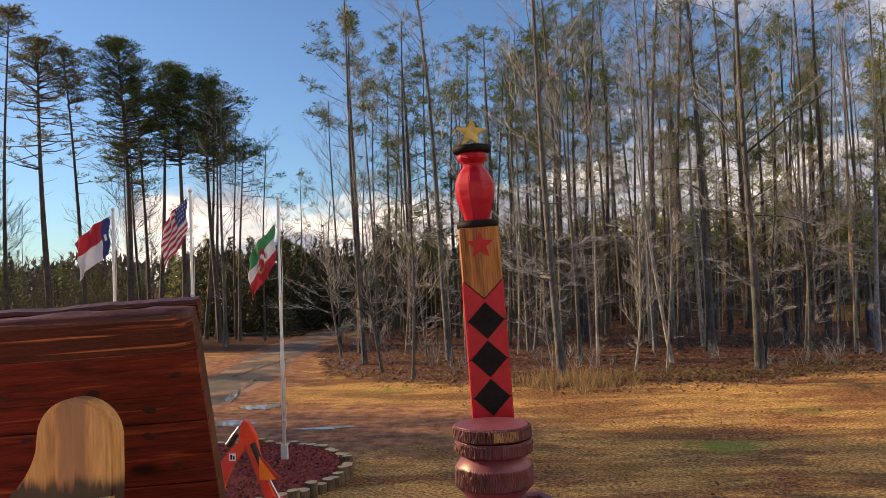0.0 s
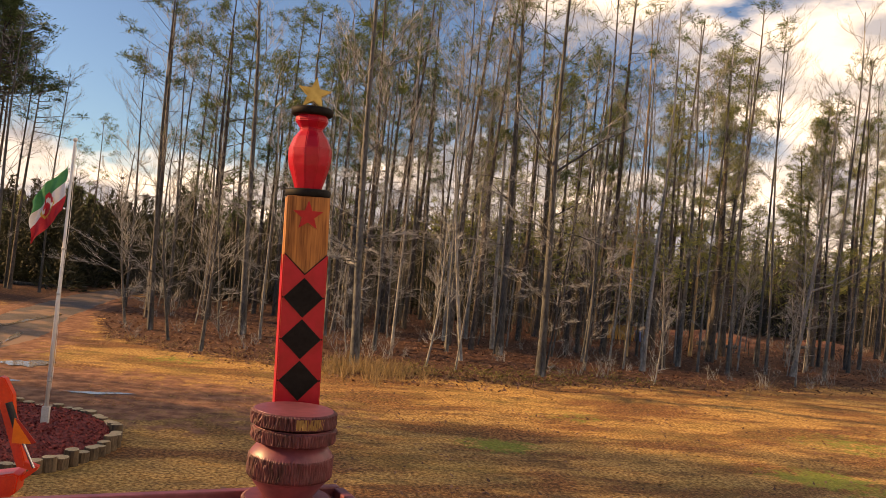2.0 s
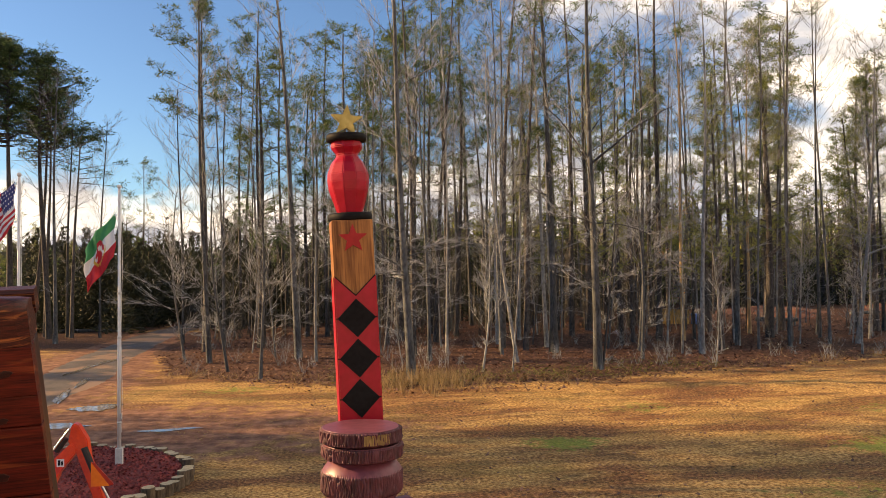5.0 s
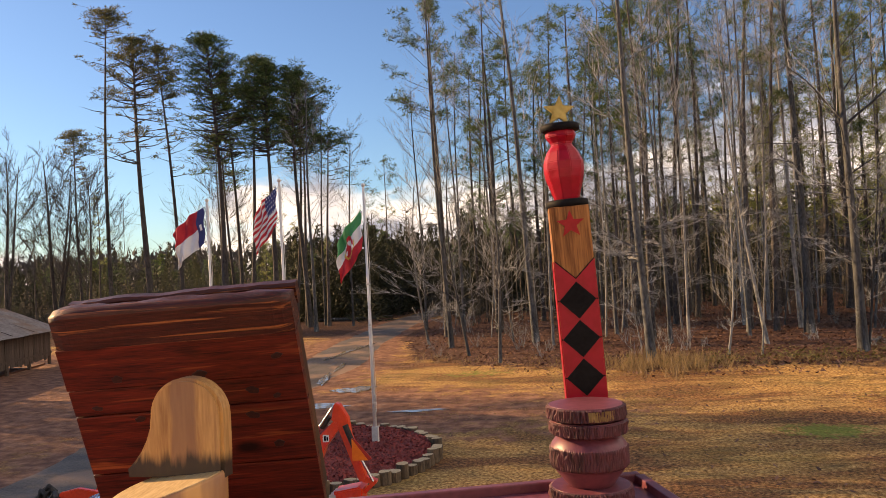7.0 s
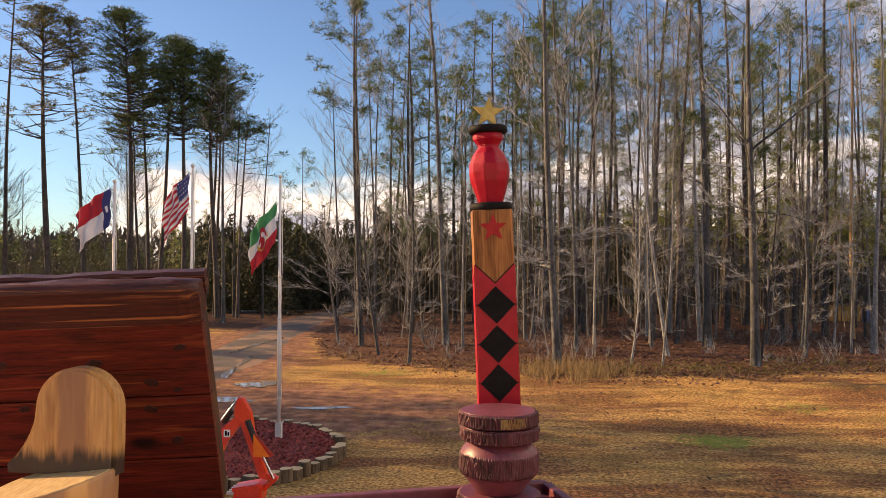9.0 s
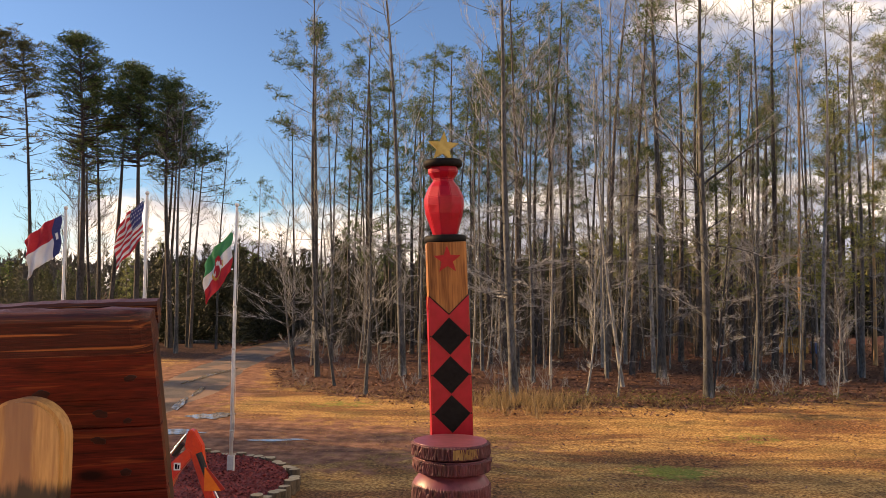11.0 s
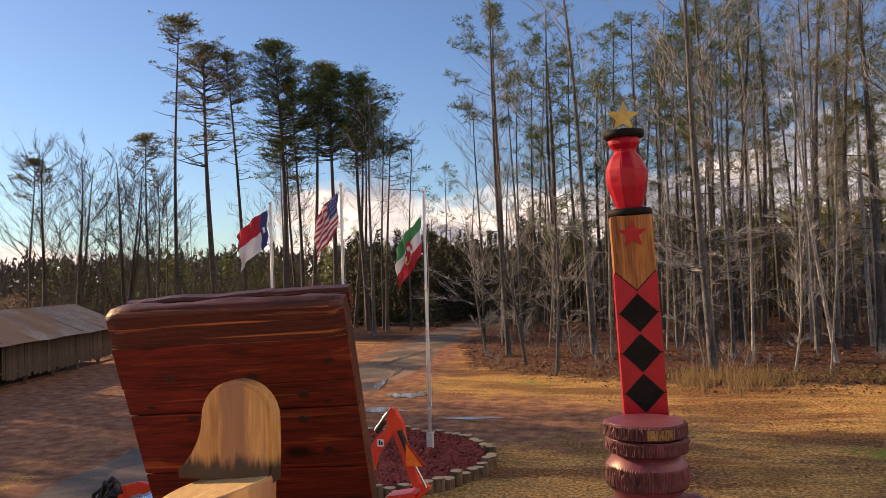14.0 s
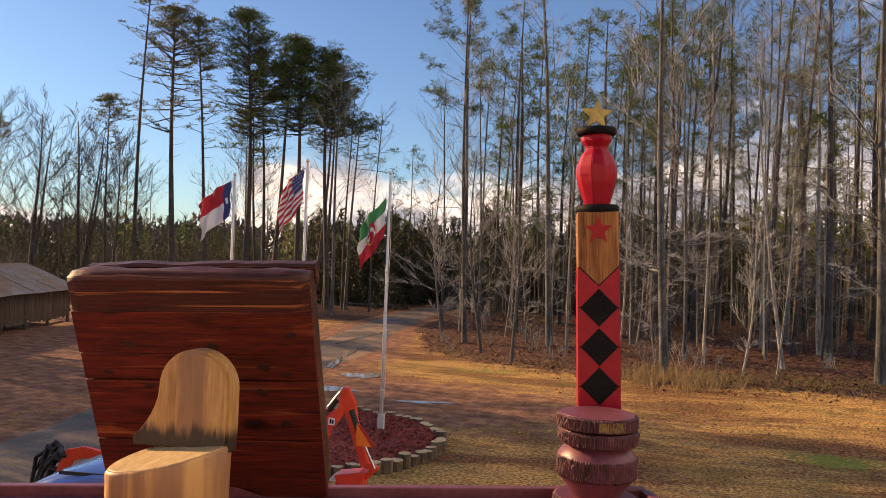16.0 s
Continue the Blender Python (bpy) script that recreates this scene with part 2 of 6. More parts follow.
KNOT = surf("cedar_knot", (0.010, 0.003, 0.002), (0.040, 0.009, 0.005), 60.0, 0.5, 0.4, dist=0.002)
CHAIRWOOD = planks("carved_log_wood", (0.30, 0.125, 0.040), (0.60, 0.33, 0.12), (0.27, 0.13, 0.07), (6.5, 3.5, 0.38), 3.2, 0.5, 0.1, False, streak=0.47)
CHAIRSEAT = surf("seat_wood", (0.40, 0.26, 0.12), (0.62, 0.45, 0.24), 12.0, 0.5, 0.2, (3, 1, 1), 5.0, (0.16, 0.09, 0.05), 0.60, coat=0.2, dist=0.002)


def back_wood():
    """Peeled log cut lengthwise: pale sapwood, a brown heart, and scorching that creeps up from the seat."""
    m = surf("scorched_log_wood", (0.33, 0.155, 0.052), (0.60, 0.35, 0.13), 7.0, 0.5, 0.25, (5, 5, 0.5), 5.0, coat=0.1, dist=0.002)
    nt = m.node_tree
    N, L = nt.nodes.new, nt.links.new
    b = nt.nodes["Principled BSDF"]
    sap = b.inputs["Base Color"].links[0].from_socket
    co = N("ShaderNodeTexCoord")
    sep = N("ShaderNodeSeparateXYZ")
    L(co.outputs["Object"], sep.inputs[0])

    def wander(scale, stretch, amount, detail=4.0):
        mp = N("ShaderNodeMapping")
        mp.inputs["Scale"].default_value = stretch
        L(co.outputs["Object"], mp.inputs[0])
        n = N("ShaderNodeTexNoise")
        n.inputs["Scale"].default_value, n.inputs["Detail"].default_value = scale, detail
        L(mp.outputs[0], n.inputs["Vector"])
        a = N("ShaderNodeMath")
        a.operation = "MULTIPLY_ADD"
        a.inputs[1].default_value, a.inputs[2].default_value = amount, -0.5 * amount
        L(n.outputs["Fac"], a.inputs[0])
        return a.outputs[0]

    def total(a, c):
        x = N("ShaderNodeMath")
        L(a, x.inputs[0])
        L(c, x.inputs[1])
        return x.outputs[0]

    def band(value, stops):
        r = N("ShaderNodeMapRange")
        r.interpolation_type = "SMOOTHSTEP"
        r.inputs["From Min"].default_value, r.inputs["From Max"].default_value = stops[0], stops[1]
        r.inputs["To Min"].default_value, r.inputs["To Max"].default_value = stops[2], stops[3]
        L(value, r.inputs["Value"])
        return r.outputs[0]

    def times(a, c):
        x = N("ShaderNodeMath")
        x.operation = "MULTIPLY"
        L(a, x.inputs[0])
        L(c, x.inputs[1])
        return x.outputs[0]

    def over(fac, low, colour):
        x = N("ShaderNodeMixRGB")
        x.inputs[2].default_value = (*colour, 1)
        L(fac, x.inputs[0])
        L(low, x.inputs[1])
        return x.outputs[0]

    side = total(sep.outputs["X"], wander(16.0, (1, 1, 0.35), 0.030))
    heart = times(band(side, (-0.018, -0.010, 0.0, 0.80)), band(side, (0.034, 0.044, 1.0, 0.0)))
    col = over(heart, sap, (0.25, 0.125, 0.070))
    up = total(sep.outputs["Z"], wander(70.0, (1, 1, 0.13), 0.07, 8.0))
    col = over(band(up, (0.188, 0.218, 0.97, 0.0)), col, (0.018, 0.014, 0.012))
    L(col, b.inputs["Base Color"])
    return m


BACKWOOD = back_wood()
ORANGE = surf("orange_machine_paint", (0.72, 0.030, 0.008), (0.88, 0.060, 0.012), 5.0, 0.33, 0.05, coat=0.4)
SIGNAL = surf("signal_orange", (0.90, 0.16, 0.01), (1.0, 0.22, 0.015), 4.0, 0.4, 0.0)
SIGNAL_RED = surf("reflector_red", (0.42, 0.015, 0.01), (0.55, 0.03, 0.015), 5.0, 0.35, 0.0)
STEEL = surf("chrome_rod", (0.55, 0.55, 0.56), (0.75, 0.75, 0.76), 10.0, 0.18, 0.0, metal=1.0)
RUBBER = surf("black_rubber", (0.012, 0.012, 0.012), (0.035, 0.033, 0.03), 12.0, 0.75, 0.4)
DECAL = surf("white_decal", (0.72, 0.70, 0.66), (0.80, 0.78, 0.74), 10.0, 0.5, 0.0)
BLUE = surf("blue_car_paint", (0.075, 0.18, 0.50), (0.10, 0.23, 0.58), 2.0, 0.25, 0.0, coat=0.8)
GLASS = surf("dark_car_glass", (0.012, 0.015, 0.018), (0.02, 0.024, 0.028), 3.0, 0.06, 0.0)
BARNWOOD = surf("weathered_boards", (0.042, 0.029, 0.023), (0.14, 0.098, 0.078), 3.0, 0.9, 0.5, (4, 4, 0.4), 5.0, vary=0.25)
TIN = surf("rusty_tin_roof", (0.17, 0.14, 0.125), (0.33, 0.285, 0.26), 0.8, 0.8, 0.1, (1, 1, 1), 6.0, (0.24, 0.15, 0.10), 0.46, metal=0.0, vary=0.12)
CLAY = surf("red_clay", (0.11, 0.042, 0.027), (0.22, 0.088, 0.055), 0.9, 0.95, 0.8, fine=7.0, dist=0.06)
WHITE = surf("white_plastic", (0.70, 0.70, 0.70), (0.82, 0.82, 0.80), 6.0, 0.5, 0.0)
SIDING = surf("white_siding", (0.66, 0.65, 0.62), (0.78, 0.77, 0.74), 3.0, 0.6, 0.1, (0.3, 1, 4))
YELLOW = surf("faded_yellow_paint", (0.42, 0.27, 0.08), (0.62, 0.42, 0.15), 4.0, 0.6, 0.2)
F_RED = surf("flag_red", (0.52, 0.02, 0.035), (0.62, 0.035, 0.05), 4.0, 0.8, 0.1)
F_WHITE = surf("flag_white", (0.74, 0.73, 0.72), (0.82, 0.81, 0.80), 4.0, 0.8, 0.1)
F_BLUE = surf("flag_blue", (0.025, 0.035, 0.14), (0.04, 0.055, 0.20), 4.0, 0.8, 0.1)
F_GREEN = surf("flag_green", (0.03, 0.26, 0.09), (0.05, 0.34, 0.13), 4.0, 0.8, 0.1)
F_GOLD = surf("flag_gold", (0.60, 0.38, 0.06), (0.70, 0.46, 0.10), 4.0, 0.8, 0.1)

for glossy, level in ((BLACK, 0.12), (MAROON, 0.45), (RED, 0.3), (RED_STAR, 0.3), (CEDAR, 0.3), (CEDAR_TOP, 0.35), (POSTWOOD, 0.25)):
    glossy.node_tree.nodes["Principled BSDF"].inputs["Specular IOR Level"].default_value = level


def ground_material():
    m = bpy.data.materials.new("lawn_and_leaf_litter")
    m.use_nodes = True
    nt = m.node_tree
    N, L = nt.nodes.new, nt.links.new
    b = nt.nodes["Principled BSDF"]
    b.inputs["Roughness"].default_value = 0.95
    b.inputs["Specular IOR Level"].default_value = 0.15
    co = N("ShaderNodeTexCoord")

    def tex(scale, detail, stretch=(1, 1, 1)):
        mp = N("ShaderNodeMapping")
        mp.inputs["Scale"].default_value = stretch
        L(co.outputs["Object"], mp.inputs[0])
        n = N("ShaderNodeTexNoise")
        n.inputs["Scale"].default_value, n.inputs["Detail"].default_value, n.inputs["Roughness"].default_value = scale, detail, 0.62
        L(mp.outputs[0], n.inputs["Vector"])
        return n.outputs["Fac"]

    def ramp(fac, stops):
        r = N("ShaderNodeValToRGB")
        e = r.color_ramp.elements
        e[0].position, e[0].color = stops[0][0], (*stops[0][1], 1)
        e[1].position, e[1].color = stops[-1][0], (*stops[-1][1], 1)
        for p, c in stops[1:-1]:
            e.new(p).color = (*c, 1)
        L(fac, r.inputs[0])
        return r.outputs[0]

    def mixed(fac, a, c):
        x = N("ShaderNodeMixRGB")
        L(fac, x.inputs[0])
        L(a, x.inputs[1])
        L(c, x.inputs[2])
        return x.outputs[0]

    fine, mid = tex(13.0, 12.0), tex(0.55, 9.0, (0.35, 1, 1))
    # darker streaks drawn out along x put tree shadows into the lawn's colour
    tree_shade = N("ShaderNodeMapRange")
    tree_shade.inputs["From Min"].default_value, tree_shade.inputs["From Max"].default_value = 0.45, 0.56
    L(mid, tree_shade.inputs["Value"])
    lawn = mixed(tree_shade.outputs[0], ramp(fine, [(0.36, (0.12, 0.066, 0.026)), (0.50, (0.41, 0.225, 0.080)), (0.63, (0.68, 0.445, 0.18))]),
                 ramp(fine, [(0.36, (0.055, 0.028, 0.016)), (0.50, (0.19, 0.085, 0.038)), (0.63, (0.38, 0.19, 0.085))]))
    thatch = N("ShaderNodeMapRange")
    thatch.inputs["From Min"].default_value, thatch.inputs["From Max"].default_value, thatch.inputs["To Max"].default_value = 0.52, 0.66, 0.75
    L(tex(1.5, 11.0, (0.45, 1, 1)), thatch.inputs["Value"])
    lawn = mixed(thatch.outputs[0], lawn, ramp(fine, [(0.3, (0.06, 0.034, 0.018)), (0.7, (0.18, 0.105, 0.052))]))
    olive = N("ShaderNodeMapRange")
    olive.inputs["From Min"].default_value, olive.inputs["From Max"].default_value, olive.inputs["To Max"].default_value = 0.50, 0.64, 0.42
    L(tex(0.33, 8.0, (0.7, 1, 1)), olive.inputs["Value"])
    lawn = mixed(olive.outputs[0], lawn, ramp(fine, [(0.30, (0.06, 0.052, 0.020)), (0.5, (0.16, 0.135, 0.045)), (0.70, (0.30, 0.25, 0.09))]))
    clay = ramp(tex(2.2, 8.0), [(0.32, (0.105, 0.052, 0.037)), (0.5, (0.22, 0.108, 0.071)), (0.68, (0.37, 0.20, 0.13))])
    litter = ramp(tex(5.0, 9.0), [(0.30, (0.028, 0.015, 0.011)), (0.52, (0.095, 0.046, 0.032)), (0.72, (0.24, 0.13, 0.085))])
    green = ramp(fine, [(0.30, (0.10, 0.12, 0.025)), (0.7, (0.25, 0.28, 0.07))])
    far = ramp(tex(0.05, 6.0), [(0.3, (0.06, 0.055, 0.03)), (0.7, (0.13, 0.11, 0.06))])
    at = N("ShaderNodeAttribute")
    at.attribute_name = "cover"
    sep = N("ShaderNodeSeparateColor")
    L(at.outputs["Color"], sep.inputs[0])

    def edge(socket, noise_fac):
        s = N("ShaderNodeMath")
        s.operation = "MULTIPLY_ADD"
        s.inputs[1].default_value, s.inputs[2].default_value = 1.7, -0.85
        L(noise_fac, s.inputs[0])
        a = N("ShaderNodeMath")
        a.operation = "ADD"
        L(socket, a.inputs[0])
        L(s.outputs[0], a.inputs[1])
        r = N("ShaderNodeMapRange")
        r.inputs["From Min"].default_value, r.inputs["From Max"].default_value = 0.35, 0.65
        L(a.outputs[0], r.inputs["Value"])
        return r.outputs[0]

    rough_edge = tex(1.6, 7.0)
    col = mixed(edge(sep.outputs["Green"], rough_edge), lawn, clay)
    col = mixed(edge(sep.outputs["Blue"], tex(3.0, 6.0)), col, green)
    col = mixed(edge(sep.outputs["Red"], rough_edge), col, litter)
    L(col, b.inputs["Base Color"])
    bp = N("ShaderNodeBump")
    bp.inputs["Strength"].default_value, bp.inputs["Distance"].default_value = 0.75, 0.06
    L(tex(7.0, 12.0, (0.7, 1, 1)), bp.inputs["Height"])
    L(bp.outputs[0], b.inputs["Normal"])
    return m


GROUND = ground_material()


# ---- builders ----
class Build:
    """Points and faces of one mesh."""

    def __init__(self):
        self.v, self.f, self.k = [], [], []

    def tube(self, pts, radii, sides=5, cap=False, k=0):
        n0 = len(self.v)
        pts = [Vector(p) for p in pts]
        for i, p in enumerate(pts):
            d = (pts[min(i + 1, len(pts) - 1)] - pts[max(i - 1, 0)]).normalized()
            a = d.cross(Vector((0.31, 0.95, 0.05)) if abs(d.z) > 0.7 else Vector((0, 0, 1))).normalized()
            b = d.cross(a)
            r = radii[i]
            for s in range(sides):
                t = 2 * math.pi * s / sides
                self.v.append(p + a * (r * math.cos(t)) + b * (r * math.sin(t)))
        for i in range(len(pts) - 1):
            for s in range(sides):
                q = (s + 1) % sides
                self.f.append((n0 + i * sides + s, n0 + i * sides + q, n0 + (i + 1) * sides + q, n0 + (i + 1) * sides + s))
                self.k.append(k)
        if cap:
            self.f.append(tuple(n0 + (len(pts) - 1) * sides + s for s in range(sides)))
            self.f.append(tuple(n0 + s for s in reversed(range(sides))))
            self.k += [k, k]

    def spike(self, a, b, r):
        """A thin three-sided twig from a to b."""
        a, b = Vector(a), Vector(b)
        d = (b - a).normalized()
        p = d.cross(Vector((0.2, 0.3, 0.93))).normalized()
        q = d.cross(p)
        n = len(self.v)
        self.v += [a + p * r, a - p * (r * 0.5) + q * (r * 0.87), a - p * (r * 0.5) - q * (r * 0.87), b]
        self.f += [(n, n + 1, n + 3), (n + 1, n + 2, n + 3), (n + 2, n, n + 3)]
        self.k += [0, 0, 0]

    def blade(self, a, b, w):
        a, b = Vector(a), Vector(b)
        s = (b - a).cross(Vector((random.uniform(-1, 1), random.uniform(-1, 1), random.uniform(-1, 1))))
        if s.length < 1e-6:
            return
        s = s.normalized() * w
        n = len(self.v)
        self.v += [a - s, a + s, b]
        self.f.append((n, n + 1, n + 2))
        self.k.append(0)

    def leaf(self, c, size, flat=0.4):
        a = random.uniform(0, 6.28)
        u = Vector((math.cos(a), math.sin(a), random.uniform(-flat, flat))) * size
        w = Vector((-math.sin(a), math.cos(a), random.uniform(-flat, flat))) * size * 0.55
        c = Vector(c)
        n = len(self.v)
        self.v += [c - u, c + w, c + u, c - w]
        self.f.append((n, n + 1, n + 2, n + 3))
        self.k.append(0)

    def mesh(self, name, mats, smooth=False):
        me = bpy.data.meshes.new(name)
        me.from_pydata([tuple(p) for p in self.v], [], self.f)
        for m in (mats if isinstance(mats, (list, tuple)) else [mats]):
            me.materials.append(m)
        if any(self.k):
            me.polygons.foreach_set("material_index", self.k)
        if smooth:
            me.polygons.foreach_set("use_smooth", [True] * len(me.polygons))
        me.update()
        return me


def link(name, me, parent=None, label="", m=None):
    ob = new(name, me)
    if parent:
        ob.parent = parent
    if label:
        ob["label"] = label
    if m is not None:
        ob.matrix_basis = m
    return ob


def part(name, bm, material, parent, label="", m=None, smooth=False):
    """One bmesh as one mesh object under a thing or a part."""
    me = bpy.data.meshes.new(name)
    bmesh.ops.recalc_face_normals(bm, faces=bm.faces)
    if smooth:
        for f in bm.faces:
            f.smooth = True
    bm.to_mesh(me)
    bm.free()
    me.materials.append(material)
    return link(name, me, parent, label, m)


def box(x0, y0, z0, x1, y1, z1, bevel=0.0, seg=2):
    bm = bmesh.new()
    bmesh.ops.create_cube(bm, size=1.0, matrix=Matrix.Translation(((x0 + x1) / 2, (y0 + y1) / 2, (z0 + z1) / 2)) @ Matrix.Diagonal((x1 - x0, y1 - y0, z1 - z0, 1)))
    if bevel:
        bmesh.ops.bevel(bm, geom=bm.edges[:], offset=bevel, segments=seg, profile=0.6, affect="EDGES")
    return bm


def prism(outline, y0, y1, bevel=0.0):
    """A flat outline in x and z, given depth from y0 to y1."""
    bm = bmesh.new()
    vs = [bm.verts.new((x, y0, z)) for x, z in outline]
    face = bm.faces.new(vs)
    made = bmesh.ops.extrude_face_region(bm, geom=[face])
    bmesh.ops.translate(bm, vec=(0, y1 - y0, 0), verts=[g for g in made["geom"] if isinstance(g, bmesh.types.BMVert)])
    if bevel:
        bmesh.ops.bevel(bm, geom=[e for e in bm.edges if abs(e.verts[0].co.y - e.verts[1].co.y) < 1e-6], offset=bevel, segments=2, affect="EDGES")
    return bm


def turned(profile, sides=48, wobble=None, facets=False):
    """A body turned round z, from (radius, height) pairs; wobble(angle, height) changes the radius."""
    bm = bmesh.new()
    rings = []
    for r, z in profile:
        ring = []
        for s in range(sides):
            a = 2 * math.pi * s / sides
            q = r * (1 + (wobble(a, z) if wobble else 0))
            ring.append(bm.verts.new((q * math.cos(a), q * math.sin(a), z)))
        rings.append(ring)
    for a, b in zip(rings, rings[1:]):
        for s in range(sides):
            f = bm.faces.new((a[s], a[(s + 1) % sides], b[(s + 1) % sides], b[s]))
            f.smooth = not facets
    bm.faces.new(list(reversed(rings[0])))
    bm.faces.new(rings[-1])
    return bm


def star_outline(r, inner=0.42, turn=0.0):
    return [((r if i % 2 == 0 else r * inner) * math.sin(math.pi * i / 5 + turn), (r if i % 2 == 0 else r * inner) * math.cos(math.pi * i / 5 + turn)) for i in range(10)]


def thing(name, m, label, category, group="", kind=""):
    return tagged(link(name, None, m=m), label, category, group, kind)


def clamp01(v):
    return max(0.0, min(1.0, v))


# ---- ground ----
def road_mid(y):
    """The x of the drive's middle, and half its width, at a distance y."""
    ys = [-5, 4, 12, 20, 27, 34, 44, 58, 75, 95]
    xs = [-9.2, -9.4, -9.8, -10.9, -11.1, -10.5, -11.5, -12.2, -11.2, -6.0]
    ws = [1.9, 1.9, 1.9, 2.0, 2.3, 1.9, 1.75, 1.75, 1.7, 1.7]
    return float(np.interp(y, ys, xs)), float(np.interp(y, ys, ws))


def wood_edge(x):
    """The distance at which the lawn gives way to leaf litter."""
    return float(np.interp(x, [-30, -16, -9, -7, -4, 0, 4, 10, 16, 22, 30, 40, 60], [50, 50, 44, 36, 33.0, 31.0, 29.6, 30.2, 32.0, 33.5, 37, 42, 50]))


def height(x, y):
    h = 0.10 * noise.noise(Vector((x * 0.08, y * 0.08, 0.0))) + 0.03 * noise.noise(Vector((x * 0.5, y * 0.5, 3.0)))
    d = math.hypot(x - 0.0, y - 2.0)
    clear = clamp01((math.hypot(x + 6.0, y - 17.3) - 3.6) / 2.0) * clamp01((d - 5) / 5.0) * clamp01((70 - y) / 30) * clamp01((x + 3.0) / 3.0)
    swell = 0.075 * noise.noise(Vector((x * 0.42, y * 0.85, 7.0))) + 0.03 * noise.noise(Vector((x * 0.95, y * 1.3, 2.0)))
    return h * clamp01((d - 14) / 20.0) + swell * clear


def build_ground():
    xs = np.concatenate([[-1800, -900, -450, -250, -160, -120, -90, -75], np.arange(-62, 62.1, 0.6), [75, 90, 120, 160, 250, 450, 900, 1800]])
    ys = np.concatenate([[-900, -300, -100, -40, -15], np.arange(-6, 70.1, 0.6), np.arange(73, 110, 4), [130, 170, 250, 450, 900, 2400]])
    b = Build()
    cover = []
    for y in ys:
        for x in xs:
            x, y = float(x), float(y)
            b.v.append((x, y, height(x, y)))
            lit = clamp01(0.42 + (y - wood_edge(x) + 1.1 * noise.noise(Vector((x * 0.35, y * 0.5, 11)))) / 4.2)
            rx, rw = road_mid(y)
            near_road = clamp01(1.25 - abs(x - rx) / (rw + 2.2)) if y < 62 else 0
            yard = clamp01(1.35 - math.hypot((x + 7.0) / 9.5, (y - 23.0) / 5.0))
            ruts = 0.8 * clamp01(1.0 - abs(y - 22 - 0.05 * x) / 3.0) * clamp01(1 - (x + 3) / 11) if x > -4 else 0
            left = clamp01((-x - 12) / 3) * clamp01((50 - y) / 8) * 0.95
            cover.append((lit if abs(x - rx) > rw + 0.5 or y > 70 else lit * 0.3, max(near_road, yard, ruts, left), 0, 1))
    for i, (px, py, s, a) in enumerate([(5.8, 19.4, 1.1, 1), (13.5, 17.6, 1.5, 1), (15.0, 15.8, 1.6, 1.0), (9.5, 24, 1.6, 0.55), (-3.4, 30.5, 2.0, 0.6), (18, 22, 2.6, 0.6), (10, 14, 2.0, 0.5), (20, 17, 3, 0.6)]):
        for j, p in enumerate(b.v):
            d = math.hypot((p[0] - px) / 1.5, p[1] - py) / s
            if d < 1.2:
                c = cover[j]
                cover[j] = (c[0], c[1], max(c[2], a * clamp01(1.1 - d) * 0.95), 1)
    nx = len(xs)
    for j in range(len(ys) - 1):
        for i in range(nx - 1):
            b.f.append((j * nx + i, j * nx + i + 1, (j + 1) * nx + i + 1, (j + 1) * nx + i))
            b.k.append(0)
    me = b.mesh("ground", GROUND, True)
    at = me.color_attributes.new("cover", "FLOAT_COLOR", "POINT")
    at.data.foreach_set("color", [c for q in cover for c in q])
    tagged(link("ground", me), "dry tan lawn with red clay and leaf litter", "ground", kind="structure")


build_ground()


def build_road():
    b = Build()
    rows = np.arange(-5, 96, 0.8)
    for y in rows:
        cx, w = road_mid(float(y))
        for s in (-1, -0.55, 0, 0.55, 1):
            wob = 0.22 * noise.noise(Vector((y * 0.5, s * 3, 1)))
            x = cx + s * w + (wob if abs(s) == 1 else 0)
            crown = 0.045 if s == 0 else (0.012 if abs(s) < 1 else -0.03)
            b.v.append((x, float(y), height(x, float(y)) + 0.012 + crown))
    for i in range(len(rows) - 1):
        for s in range(4):
            b.f.append((i * 5 + s, i * 5 + s + 1, (i + 1) * 5 + s + 1, (i + 1) * 5 + s))
            b.k.append(0)
    tagged(link("road", b.mesh("road", GRAVEL, True)), "wet grey gravel drive leading into the woods", "road", kind="structure")


build_road()


def puddle(x, y, a, c, turn, seed):
    rnd = random.Random(seed)
    ph = [rnd.uniform(0, 6.28) for _ in range(3)]
    b = Build()
    ct, sn = math.cos(radians(turn)), math.sin(radians(turn))
    for j in range(9):
        for i in range(40):
            t = 2 * math.pi * i / 40
            r = (j / 8) * (1 + 0.22 * math.sin(2 * t + ph[0]) + 0.18 * math.sin(3 * t + ph[1]) + 0.14 * math.sin(7 * t + ph[2]))
            px, py = a * r * math.cos(t), c * r * math.sin(t)
            wx, wy = x + ct * px - sn * py, y + sn * px + ct * py
            rx, rw = road_mid(wy)
            k = abs(wx - rx) / rw
            on_road = 0.012 + float(np.interp(k, [0, 0.55, 1.0, 1.3], [0.045, 0.012, -0.03, -0.05]))
            b.v.append((wx, wy, height(wx, wy) + max(0.0, on_road) + 0.017))
    for j in range(8):
        for i in range(40):
            q = (i + 1) % 40
            b.f.append((j * 40 + i, (j + 1) * 40 + i, (j + 1) * 40 + q, j * 40 + q))
            b.k.append(0)
    tagged(link("puddle", b.mesh("puddle", WATER, True)), "shallow rain puddle reflecting the sky on clay", "puddle", "puddles in the yard", "structure")


